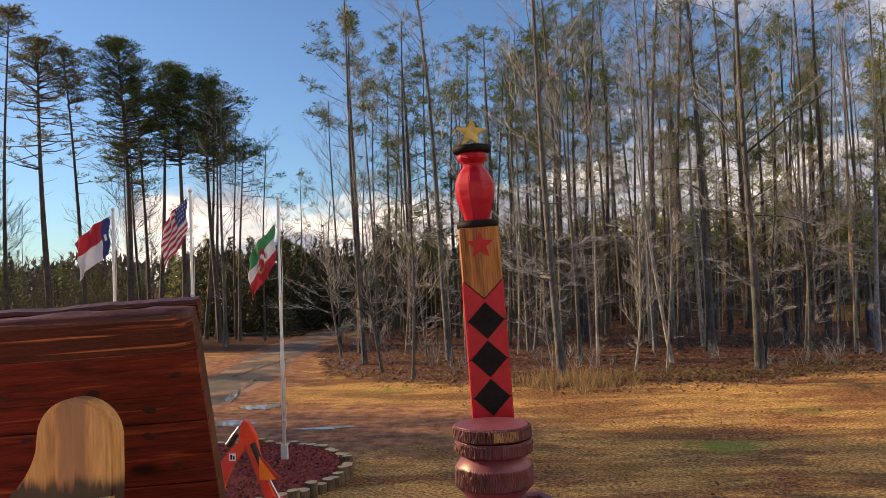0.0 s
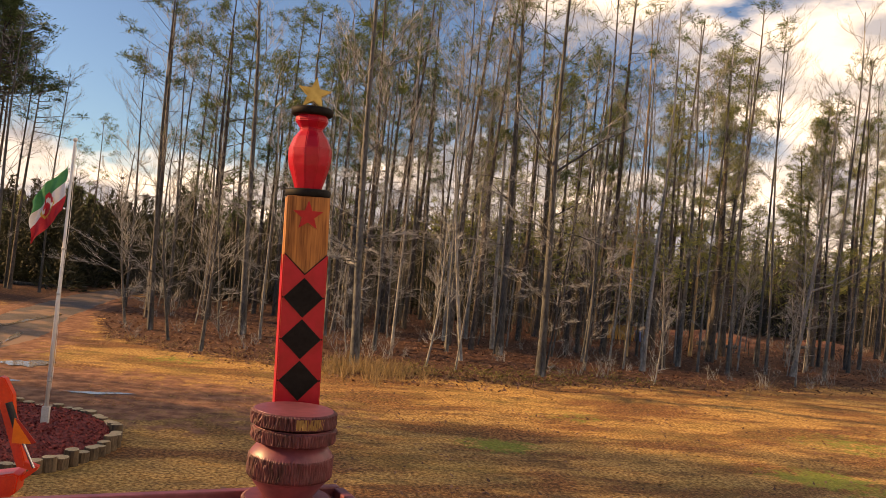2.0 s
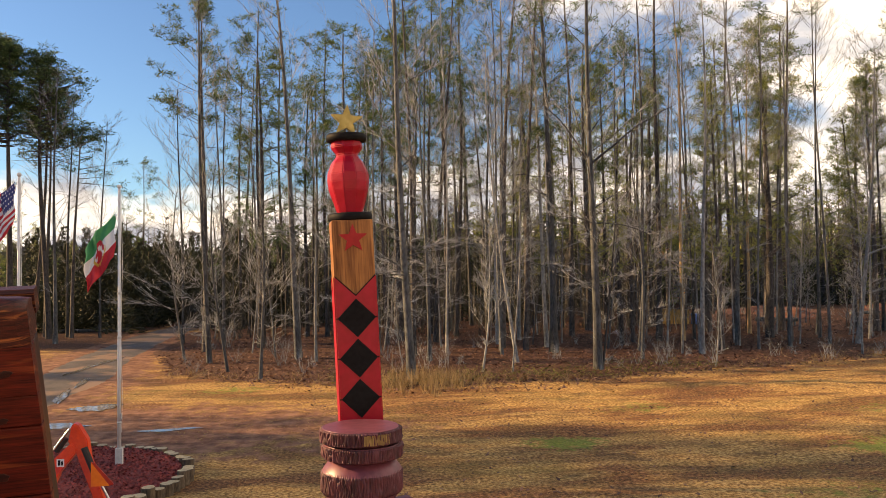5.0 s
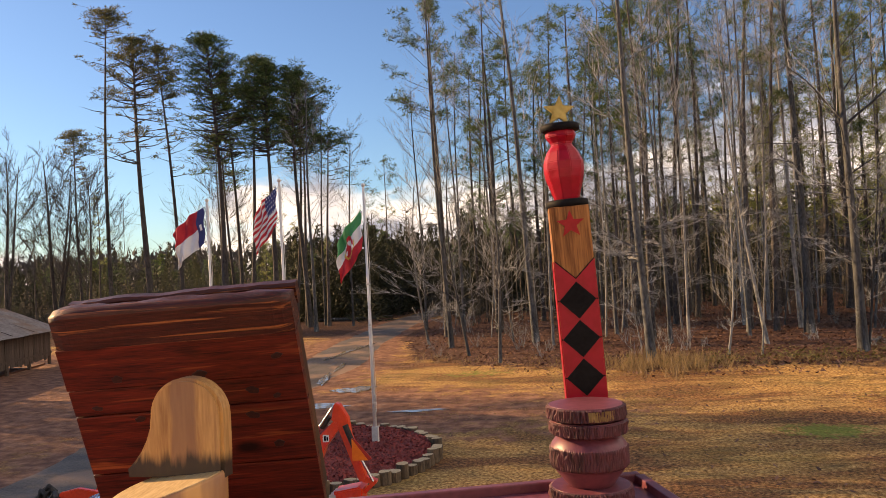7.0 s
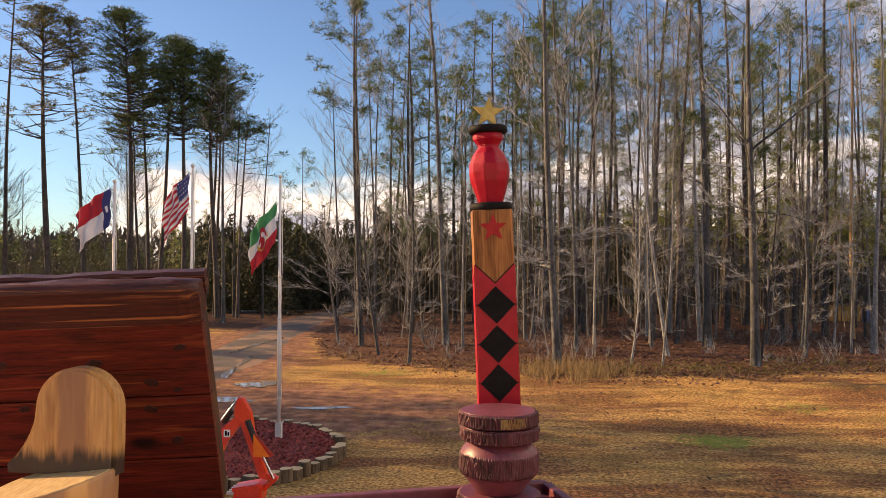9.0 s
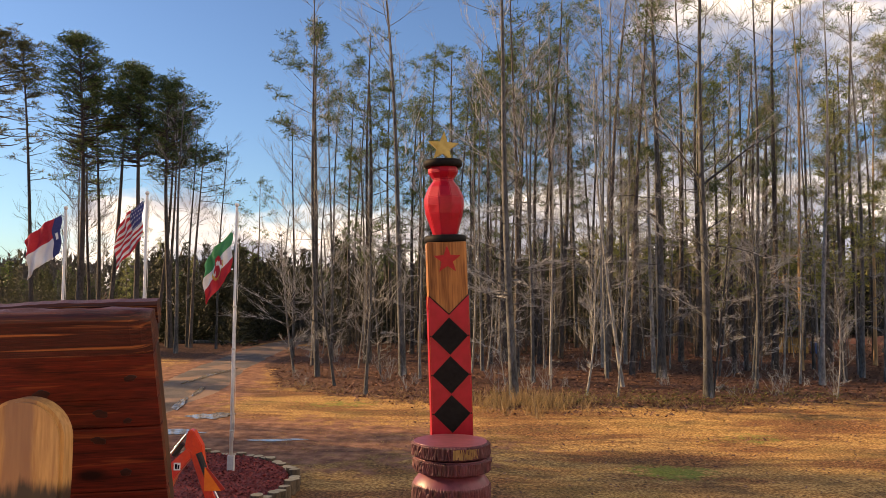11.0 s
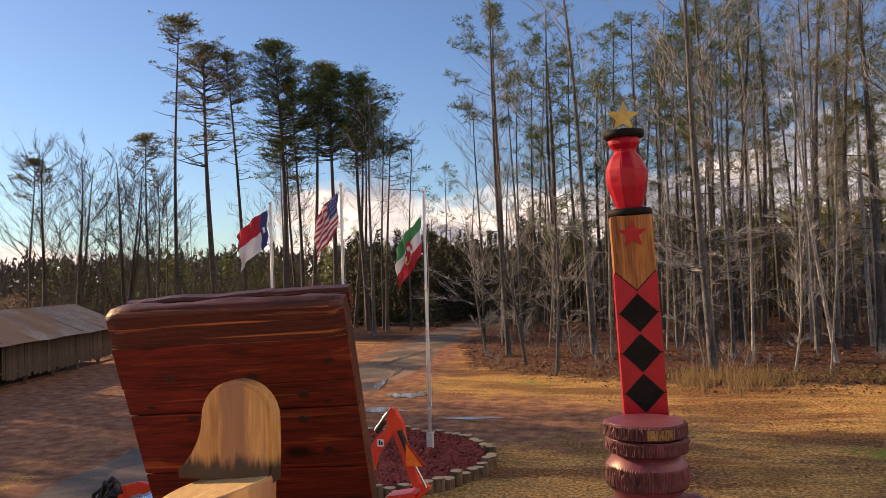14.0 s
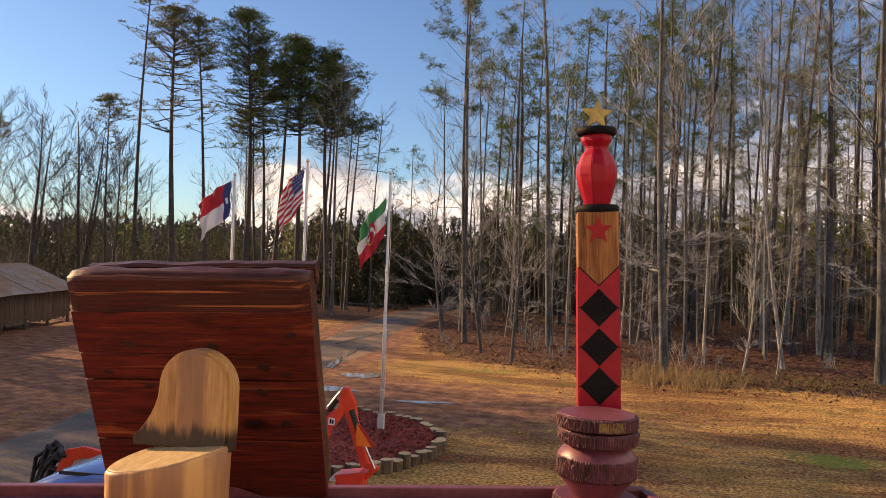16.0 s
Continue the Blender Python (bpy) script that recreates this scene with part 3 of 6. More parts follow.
for args in ((-7.4, 27.3, 0.62, 0.75, 10, 1), (-4.4, 23.0, 0.8, 0.17, 5, 2), (-9.35, 30.2, 0.13, 1.9, 10, 3), (-9.75, 33.8, 0.10, 1.8, 8, 4), (-8.0, 24.2, 1.3, 0.35, 4, 5), (-10.9, 40.0, 0.22, 3.0, -6, 6)):
    puddle(*args)


# ---- trees ----
def stem_points(rnd, H, lean, bow, n=12):
    pts = []
    px, py = rnd.uniform(0, 6), rnd.uniform(0, 6)
    for i in range(n + 1):
        t = i / n
        w = 0.012 * H * t
        pts.append(Vector((lean[0] * H * t + bow[0] * math.sin(math.pi * t) * H + w * math.sin(px + 4.5 * t), lean[1] * H * t + bow[1] * math.sin(math.pi * t) * H + w * math.sin(py + 4 * t), H * t)))
    return pts


def on_stem(pts, t):
    f = t * (len(pts) - 1)
    i = min(int(f), len(pts) - 2)
    return pts[i].lerp(pts[i + 1], f - i)


def limb(b, rnd, a, d, length, r, sides=4, droop=0.0, n=4):
    pts, p, dd = [Vector(a)], Vector(a), Vector(d).normalized()
    for i in range(n):
        dd = (dd + Vector((rnd.uniform(-0.22, 0.22), rnd.uniform(-0.22, 0.22), rnd.uniform(-0.12, 0.2) - droop))).normalized()
        p = p + dd * (length / n)
        pts.append(p.copy())
    b.tube(pts, [r * (1 - 0.82 * i / n) for i in range(n + 1)], sides)
    return pts


def bare_tree(seed, H=18.0, r=0.2, lean=(0, 0), bow=(0, 0), first=0.38, branches=26, spread=0.17, low=3, fork=None, mats=(None, None), leaves=0, stems=1, tw=1.0, arms=()):
    """A leafless tree: trunk with its limbs, and a crown of twigs."""
    rnd = random.Random(seed)
    t, c, lv = Build(), Build(), Build()
    trunk_list = []
    for s in range(stems):
        ln = lean if stems == 1 else (lean[0] + rnd.uniform(-0.16, 0.16), lean[1] + rnd.uniform(-0.1, 0.1))
        hh = H * (1 if s == 0 else rnd.uniform(0.75, 0.95))
        pts = stem_points(rnd, hh, ln, bow)
        rr = r * (1 if s == 0 else 0.8)
        radii = [rr * (1.25 if i == 0 else (1.0 - 0.9 * (i / (len(pts) - 1)) ** 0.9)) + 0.012 for i in range(len(pts))]
        t.tube(pts, radii, 8)
        trunk_list.append((pts, hh, rr))
        if fork:
            a = on_stem(pts, fork)
            for sx in (-1, 1):
                fp = limb(t, rnd, a, (sx * 0.35, rnd.uniform(-0.2, 0.2), 1), hh * (0.95 - fork), rr * 0.45, 6, 0, 7)
                trunk_list.append((fp, hh * (1 - fork), rr * 0.5))
    for pts, hh, rr in trunk_list:
        short = len(pts) < 10
        count = branches // (2 if short or stems > 1 else 1)
        for i in range(count + low):
            is_low = i >= count
            h = rnd.uniform(0.12, first) if is_low else first + (1 - first) * ((i + rnd.random()) / count) ** 0.9
            if short:
                h = rnd.uniform(0.15, 0.98)
            h = min(h, 0.985)
            a = on_stem(pts, h)
            az = rnd.uniform(0, 6.28)
            up = rnd.uniform(0.05, 0.5) if is_low else rnd.uniform(0.5, 1.3)
            d = Vector((math.cos(az), math.sin(az), up))
            ln = H * spread * (0.55 if is_low else (1.15 - 0.75 * (h - first) / (1 - first + 0.01))) * rnd.uniform(0.7, 1.2)
            lp = limb(t, rnd, a, d, ln, max(0.012, rr * 0.19 * (1.1 - 0.7 * h)), 4, 0.03 if is_low else -0.02)
            for j in range(6):
                q = on_stem(lp, rnd.uniform(0.25, 1.0))
                sd = (d.normalized() + Vector((rnd.uniform(-0.7, 0.7), rnd.uniform(-0.7, 0.7), rnd.uniform(-0.2, 0.8)))).normalized()
                sl = ln * rnd.uniform(0.22, 0.5)
                e1 = q + sd * sl * 0.55
                e2 = e1 + (sd + Vector((rnd.uniform(-0.5, 0.5), rnd.uniform(-0.5, 0.5), rnd.uniform(-0.1, 0.4)))).normalized() * sl * 0.5
                c.tube([q, e1, e2], [0.0095 * tw, 0.0065 * tw, 0.0035 * tw], 3)
                for k in range(5):
                    w = q.lerp(e2, rnd.uniform(0.3, 1.0)) if k < 3 else e2
                    td = (sd + Vector((rnd.uniform(-0.7, 0.7), rnd.uniform(-0.7, 0.7), rnd.uniform(-0.2, 0.8)))).normalized()
                    c.spike(w, w + td * sl * rnd.uniform(0.35, 0.8), 0.0055 * tw)
                    if leaves and rnd.random() < leaves and h < 0.5:
                        lv.leaf(w + td * 0.2, 0.07, 0.8)
    for h, d, ln, ar in arms:          # long low limbs with fine side twigs
        lp = limb(t, rnd, on_stem(trunk_list[0][0], h), d, ln, ar, 5, 0.06, 7)
        for j in range(26):
            q = on_stem(lp, rnd.uniform(0.25, 1.0))
            e = q + (Vector(d).normalized() + Vector((rnd.uniform(-0.8, 0.8), rnd.uniform(-0.8, 0.8), rnd.uniform(-0.5, 0.6)))).normalized() * ln * rnd.uniform(0.12, 0.32)
            c.spike(q, e, 0.011)
            for k in range(3):
                w = q.lerp(e, rnd.uniform(0.3, 0.95))
                c.spike(w, w + Vector((rnd.uniform(-1, 1), rnd.uniform(-1, 1), rnd.uniform(-0.5, 0.7))) * ln * 0.10, 0.006)
    root = link("bare_tree", None)
    link("trunk", t.mesh("trunk", mats[0] or BARK, True), root)
    link("crown", c.mesh("crown", mats[1] or TWIG), root)
    if lv.f:
        link("leaves", lv.mesh("leaves", LEAVES_TAN), root, "dry brown leaves clinging to low twigs")
    return root


def pine_tree(seed, H=20.0, r=0.2, lean=(0, 0), first=0.5, limbs=30, spread=0.15, clumps=5, blades=24, dead=8, needle=None, round_top=True, clump_r=0.36, bw=0.024, inner=0.5):
    """A pine: straight trunk, dead lower limbs, and tufts of needles."""
    rnd = random.Random(seed)
    t, c = Build(), Build()
    pts = stem_points(rnd, H, lean, (0, 0))
    t.tube(pts, [r * (1.2 if i == 0 else 1.0 - 0.88 * i / 12) + 0.015 for i in range(13)], 8)
    for i in range(dead):
        a = on_stem(pts, rnd.uniform(0.2, first + 0.1))
        az = rnd.uniform(0, 6.28)
        limb(t, rnd, a, (math.cos(az), math.sin(az), rnd.uniform(-0.1, 0.4)), rnd.uniform(0.8, 2.2), 0.025, 3, 0.05, 3)
    for i in range(limbs):
        k = (i + rnd.random()) / limbs
        h = first + (0.985 - first) * k
        a = on_stem(pts, h)
        az = rnd.uniform(0, 6.28)
        # widest low in the crown, rounding off towards the top
        ln = H * spread * rnd.uniform(0.65, 1.12) * (math.sin(math.pi * (0.22 + 0.70 * k)) ** 0.8 if round_top else (1.08 - 0.9 * k))
        lp = limb(t, rnd, a, (math.cos(az), math.sin(az), rnd.uniform(0.05, 0.5) + 0.5 * k), ln, max(0.018, r * 0.2 * (1.1 - 0.6 * h)), 4, -0.02)
        for j in range(clumps):
            base = on_stem(lp, rnd.uniform(inner, 1.0))
            cc = base + Vector((rnd.gauss(0, 0.26), rnd.gauss(0, 0.26), rnd.gauss(0.10, 0.16)))
            t.spike(base, cc, 0.012)
            for q in range(blades):
                o = Vector((rnd.gauss(0, 1), rnd.gauss(0, 1), rnd.gauss(0.35, 0.7)))
                o.normalize()
                st = cc + o * (clump_r * rnd.uniform(0.0, 0.5))
                c.blade(st, st + o * clump_r * rnd.uniform(0.4, 0.85), bw)
    root = link("pine_tree", None)
    link("trunk", t.mesh("trunk", BARK_PINE, True), root)
    link("crown", c.mesh("crown", needle or NEEDLE), root)
    return root


def place(root, x, y, turn=0.0, scale=1.0, label="", category="tree", group="trees of the woods", tilt=0.0):
    root.matrix_basis = Matrix.Translation((x, y, height(x, y) - 0.06)) @ Matrix.Rotation(radians(tilt), 4, "Y") @ Matrix.Rotation(radians(turn), 4, "Z") @ Matrix.Diagonal((scale, scale, scale, 1))
    return tagged(root, label, category, group)


B1 = "tall leafless hardwood with lichen-spotted grey bark"
B2 = "slender leafless sapling with pale grey bark in the woods"
P1 = "tall pine with a bare trunk and dark green top"
random.seed(11)
KEY = [  # x, y, trunk radius, height, lean in x, bow in x, options
    (-9.0, 51.8, 0.13, 16, -0.01, 0.0, {}),
    (-5.74, 40.2, 0.18, 19, -0.035, 0.0, {"first": 0.30, "branches": 32, "spread": 0.13}),
    (-6.16, 49.0, 0.14, 17, -0.02, 0.0, {}),
    (-2.75, 33.4, 0.11, 8.5, 0.005, 0.01, {"first": 0.30, "spread": 0.22, "low": 6}),
    (-1.51, 41.0, 0.26, 23, -0.055, 0.0, {"first": 0.35, "branches": 30, "spread": 0.2}),
    (-0.62, 39.7, 0.10, 11, -0.01, 0.0, {"pale": 1}),
    (3.25, 31.7, 0.25, 21, -0.048, 0.0, {"first": 0.4, "low": 8, "branches": 30, "arms": ((0.19, (-1, -0.4, 0.30), 2.2, 0.035), (0.18, (1, -0.4, 0.25), 1.9, 0.03), (0.205, (-0.7, -0.8, 0.1), 2.0, 0.028), (0.16, (0.6, -0.7, 0.35), 1.6, 0.025), (0.215, (-1, 0.2, 0.4), 2.4, 0.03))}),
    (4.77, 38.35, 0.13, 14, -0.02, 0.0, {}),
    (8.70, 36.8, 0.12, 15, -0.075, -0.028, {"pale": 1, "low": 5}),
    (11.54, 40.6, 0.31, 24, -0.012, 0.0, {"first": 0.45, "branches": 30}),
    (11.95, 43.4, 0.17, 22, -0.045, 0.0, {"pale": 1, "first": 0.5}),
    (12.5, 44.0, 0.15, 22, -0.035, 0.0, {"pale": 1, "first": 0.5}),
    (11.36, 33.1, 0.26, 21, -0.012, 0.0, {"first": 0.34, "low": 8, "spread": 0.2, "arms": ((0.42, (1, -0.2, 0.9), 4.5, 0.06), (0.43, (-0.8, 0.2, 1.0), 4.0, 0.05), (0.30, (1, -0.3, 0.05), 3.0, 0.03))}),
    (14.98, 37.2, 0.11, 10, -0.03, 0.02, {"low": 7}),
    (20.65, 55.6, 0.20, 20, 0.0, 0.0, {}),
    (21.3, 46.4, 0.17, 21, -0.01, 0.0, {"tan": 1, "leaves": 0.5, "low": 6}),
    (18.67, 38.5, 0.17, 19, 0.02, 0.0, {"pale": 1}),
    (10.6, 66.6, 0.25, 21, 0.0, 0.0, {}),
    (11.4, 57.4, 0.20, 20, 0.0, 0.0, {}),
    (11.6, 48.5, 0.15, 19, 0.01, 0.0, {"pale": 1}),
    (2.72, 44.3, 0.14, 18, -0.02, 0.0, {}),
    (22.9, 42.8, 0.19, 20, 0.0, 0.0, {}),
    (27.4, 49.7, 0.16, 19, 0.005, 0.0, {"tan": 1}),
    (29.65, 41.9, 0.20, 17, 0.09, 0.015, {"pale": 1, "spread": 0.2, "arms": ((0.30, (1, -0.1, 0.45), 6.5, 0.07), (0.36, (-0.8, 0.1, 0.6), 2.6, 0.035))}),
    (40.2, 49.5, 0.18, 20, 0.0, 0.0, {}),
    (42.6, 48.5, 0.33, 24, 0.01, 0.0, {}),
    (43.4, 56.5, 0.2, 21, 0.01, 0.0, {}),
    (16.3, 40.9, 0.10, 9, 0.05, 0.0, {"low": 5}),
    (9.7, 46.0, 0.12, 17, -0.02, 0.0, {"pale": 1}),
    (4.86, 38.8, 0.12, 16, -0.02, 0.0, {}),
    (0.4, 37.5, 0.08, 9, -0.04, 0.03, {"low": 5, "pale": 1}),
    (6.4, 33.4, 0.06, 6.5, 0.06, 0.03, {"low": 5, "pale": 1, "first": 0.25}),
    (-4.4, 36.4, 0.09, 9, -0.07, -0.03, {"arms": ((0.30, (-1, -0.3, 0.5), 3.2, 0.035), (0.36, (-0.8, 0.3, 0.7), 3.0, 0.03), (0.28, (0.7, -0.6, 0.5), 2.6, 0.028)), "low": 7, "first": 0.22, "spread": 0.26}),
    (-7.2, 42.0, 0.09, 8.5, -0.06, -0.03, {"arms": ((0.30, (-1, -0.3, 0.5), 3.2, 0.035), (0.36, (-0.8, 0.3, 0.7), 3.0, 0.03), (0.28, (0.7, -0.6, 0.5), 2.6, 0.028)), "low": 7, "first": 0.22, "spread": 0.26}),
    (-17.2, 54.0, 0.2, 17, 0.0, 0.0, {}),
    (-18.1, 59.3, 0.15, 17, 0.01, 0.0, {}),
    (-15.6, 58.0, 0.12, 15, 0.02, 0.0, {}),
]
for i, (x, y, r, H, lx, bx, o) in enumerate(KEY):
    o = dict(o)
    mats = (BARK_TAN, TWIG) if o.pop("tan", 0) else (BARK_PALE, TWIG) if o.pop("pale", 0) else (BARK, TWIG)
    if y < 47:
        sides = [(random.choice((-1, 1)) * random.uniform(0.5, 1), random.uniform(-0.9, 0.5), random.uniform(-0.05, 0.45)) for _ in range(9)]
        o["arms"] = tuple(o.get("arms", ())) + tuple((random.uniform(1.8, 8.5) / H, d, random.uniform(0.9, 2.3), random.uniform(0.014, 0.024)) for d in sides if H > 9)
    tree = bare_tree(100 + i, H, r * 0.68, (lx, random.uniform(-0.01, 0.01)), (bx, 0), mats=mats, **o)
    lab = "leafless tree with tan bark and clinging brown leaves" if o.get("leaves") else ("leafless tree with sunlit tan bark" if mats[0] is BARK_TAN else (B2 if r < 0.13 or mats[0] is BARK_PALE else B1))
    place(tree, x, y, 0, 1, lab)


def stand_pine(seed, H, r, lean, half, dense, crown, tufts, needle):
    """A pine grown in a close stand: a rounded head of tiered tufts over thin, level lower limbs."""
    rnd = random.Random(seed)
    t, c = Build(), Build()
    pts = stem_points(rnd, H, (lean, 0), (0, 0))
    t.tube(pts, [r * (1.15 if i == 0 else 1.0 - 0.86 * i / 12) + 0.015 for i in range(13)], 8)

    def tuft(at, size, blades):
        for q in range(blades):
            o = Vector((rnd.gauss(0, 1), rnd.gauss(0, 1), rnd.gauss(0.25, 0.55)))
            o.normalize()
            a = at + Vector((o.x, o.y, o.z * 0.5)) * (size * rnd.uniform(0.0, 0.75))
            c.blade(a, a + o * size * rnd.uniform(0.35, 0.75), 0.030)

    def bough(h, length, up, n):
        a = on_stem(pts, min(h, 0.99))
        az = rnd.uniform(0, 6.28)
        lp = limb(t, rnd, a, (math.cos(az), math.sin(az), up), length, max(0.02, r * 0.22), 4, 0.0, 5)
        for j in range(n):
            b = on_stem(lp, rnd.uniform(0.35, 1.0) if n > 5 else rnd.uniform(0.6, 1.0))
            e = b + Vector((rnd.gauss(0, 0.30), rnd.gauss(0, 0.30), rnd.gauss(0.12, 0.12)))
            t.spike(b, e, 0.012)
            tuft(e, rnd.uniform(0.28, 0.52), 20)

    top = 1 - dense / H
    for i in range(tufts):              # the head
        k = (i + rnd.random()) / tufts
        wide = math.sin(math.pi * (0.30 + 0.66 * k)) ** 0.7
        bough(top + (1 - top) * k, half * wide * rnd.uniform(0.55, 1.08), rnd.uniform(0.05, 0.35) + 0.5 * k, 7)
    tuft(pts[-1], 0.5, 30)
    low = 1 - crown / H
    for i in range(int(tufts * 0.65)):  # level limbs below it, green at their ends
        h = low + (top - low) * rnd.random() ** 0.7
        bough(h, half * rnd.uniform(0.5, 1.15), rnd.uniform(-0.05, 0.25), rnd.choice((0, 2, 3, 4)))
    for i in range(12):                 # dead stubs
        a = on_stem(pts, rnd.uniform(0.2, low + 0.05))
        az = rnd.uniform(0, 6.28)
        limb(t, rnd, a, (math.cos(az), math.sin(az), rnd.uniform(-0.1, 0.3)), rnd.uniform(0.5, 1.8), 0.022, 3, 0.03, 3)
    root = link("pine_tree", None)
    link("trunk", t.mesh("trunk", BARK_PINE, True), root)
    link("crown", c.mesh("crown", needle), root)
    return root


# the stand of pines behind the flagpoles
P2 = "tall thin pine with sparse olive-brown tiers of needles"
for i, (x, y, H, r, lean, half, dense, crown, tufts, thin) in enumerate([
        (-34.3, 57.0, 24.9, 0.17, 0.012, 1.5, 2.0, 12.0, 15, 1), (-31.2, 57.5, 22.6, 0.26, -0.042, 2.9, 4.5, 10.0, 36, 1), (-28.7, 58.0, 22.1, 0.16, -0.066, 1.7, 4.0, 10.5, 24, 1),
        (-25.0, 57.0, 22.0, 0.24, -0.015, 2.6, 5.6, 9.5, 62, 0), (-23.7, 58.5, 20.5, 0.18, 0.070, 1.7, 4.2, 6.5, 36, 0), (-21.1, 57.0, 19.7, 0.22, 0.004, 1.9, 5.2, 7.0, 46, 0),
        (-18.9, 58.0, 19.1, 0.20, -0.041, 2.6, 4.6, 6.5, 50, 0), (-38.6, 60.0, 16.3, 0.12, -0.021, 1.7, 2.0, 5.0, 12, 1), (-24.5, 59.0, 19.5, 0.15, -0.023, 2.2, 4.4, 8.0, 34, 0),
        (-21.0, 61.0, 18.8, 0.15, 0.075, 2.2, 4.6, 6.5, 36, 0), (-25.4, 60.0, 15.3, 0.13, -0.06, 1.8, 2.4, 5.0, 16, 0), (-19.8, 60.0, 16.5, 0.14, 0.02, 2.0, 2.4, 5.0, 16, 0),
        (-52.0, 62.0, 15.3, 0.13, 0.03, 1.8, 2.5, 6.0, 14, 1), (-17.6, 58.5, 14.0, 0.13, 0.03, 2.4, 1.2, 3.5, 10, 0)]):
    place(stand_pine(300 + i, H, r, lean, half * 1.25, dense, crown, int(tufts * 1.35), NEEDLE_BROWN if thin else NEEDLE), x, y, 0, 1, P2 if thin else P1, "tree", "pines behind the flagpoles")

# open-grown hardwoods by the shed
# the darkened twig colour makes them silhouettes against the sky
for i, (x, y, H, r, st) in enumerate([(-39.5, 58, 14, 0.19, 3), (-45.5, 60, 15, 0.20, 2), (-35.5, 56, 12, 0.12, 1), (-50.5, 62, 16, 0.22, 1), (-28.4, 64, 15, 0.12, 1)]):
    place(bare_tree(400 + i, H, r, (random.uniform(-0.05, 0.05), 0), (0, 0), first=0.24, branches=46, spread=0.33, low=0, stems=st, mats=(BARK_PINE, TWIG_SHADED), tw=2.2), x, y, 0, 1, "spreading leafless hardwood with several dark stems", "tree", "hardwoods by the shed")

# the rest of the woods: kinds of tree, each standing many times
FILL = [bare_tree(500, 20, 0.095, (0.006, 0), (0, 0), 0.42, 24, low=9, tw=0.9), bare_tree(501, 22, 0.105, (-0.008, 0), (0, 0), 0.5, 22, low=9, tw=0.9), bare_tree(502, 18, 0.06, (0.01, 0), (0.006, 0), 0.4, 22, low=10, mats=(BARK_PALE, TWIG), tw=0.8),
        bare_tree(503, 15, 0.042, (-0.015, 0), (0.01, 0), 0.35, 22, low=10, mats=(BARK_PALE, TWIG), tw=0.8), bare_tree(504, 21, 0.11, (0.0, 0.0), (0, 0), 0.5, 24, low=8, mats=(BARK, TWIG_SHADED)), bare_tree(505, 12, 0.04, (0.03, 0), (0.015, 0), 0.3, 20, 0.16, low=8, tw=0.8),
        bare_tree(506, 19, 0.07, (0.006, 0), (-0.006, 0), 0.45, 22, low=10, tw=0.9)]
SAPLING = [bare_tree(540, 6.5, 0.030, (0.02, 0), (0.02, 0), 0.2, 20, 0.15, 3, mats=(BARK, TWIG), tw=0.6), bare_tree(541, 8.0, 0.034, (-0.03, 0.02), (-0.02, 0), 0.25, 22, 0.15, 3, mats=(BARK_PALE, TWIG), tw=0.6), bare_tree(542, 5.0, 0.026, (0.02, 0.03), (0.03, 0.02), 0.15, 18, 0.17, 3, mats=(BARK_PALE, TWIG), tw=0.6)]
FILL_PINE = [pine_tree(520, 21, 0.14, (0.01, 0), 0.55, 20, 0.17, 8, 18, clump_r=0.42, bw=0.019), pine_tree(521, 19, 0.12, (-0.01, 0), 0.48, 20, 0.17, 8, 18, clump_r=0.42, bw=0.019), pine_tree(522, 23, 0.15, (0, 0), 0.6, 20, 0.16, 8, 18, clump_r=0.42, bw=0.019), pine_tree(523, 14, 0.12, (0, 0), 0.25, 30, 0.15, 9, 12, 6, NEEDLE_PALE, False), pine_tree(524, 19, 0.15, (0, 0), 0.40, 30, 0.12, 8, 12, 6, NEEDLE_PALE)]


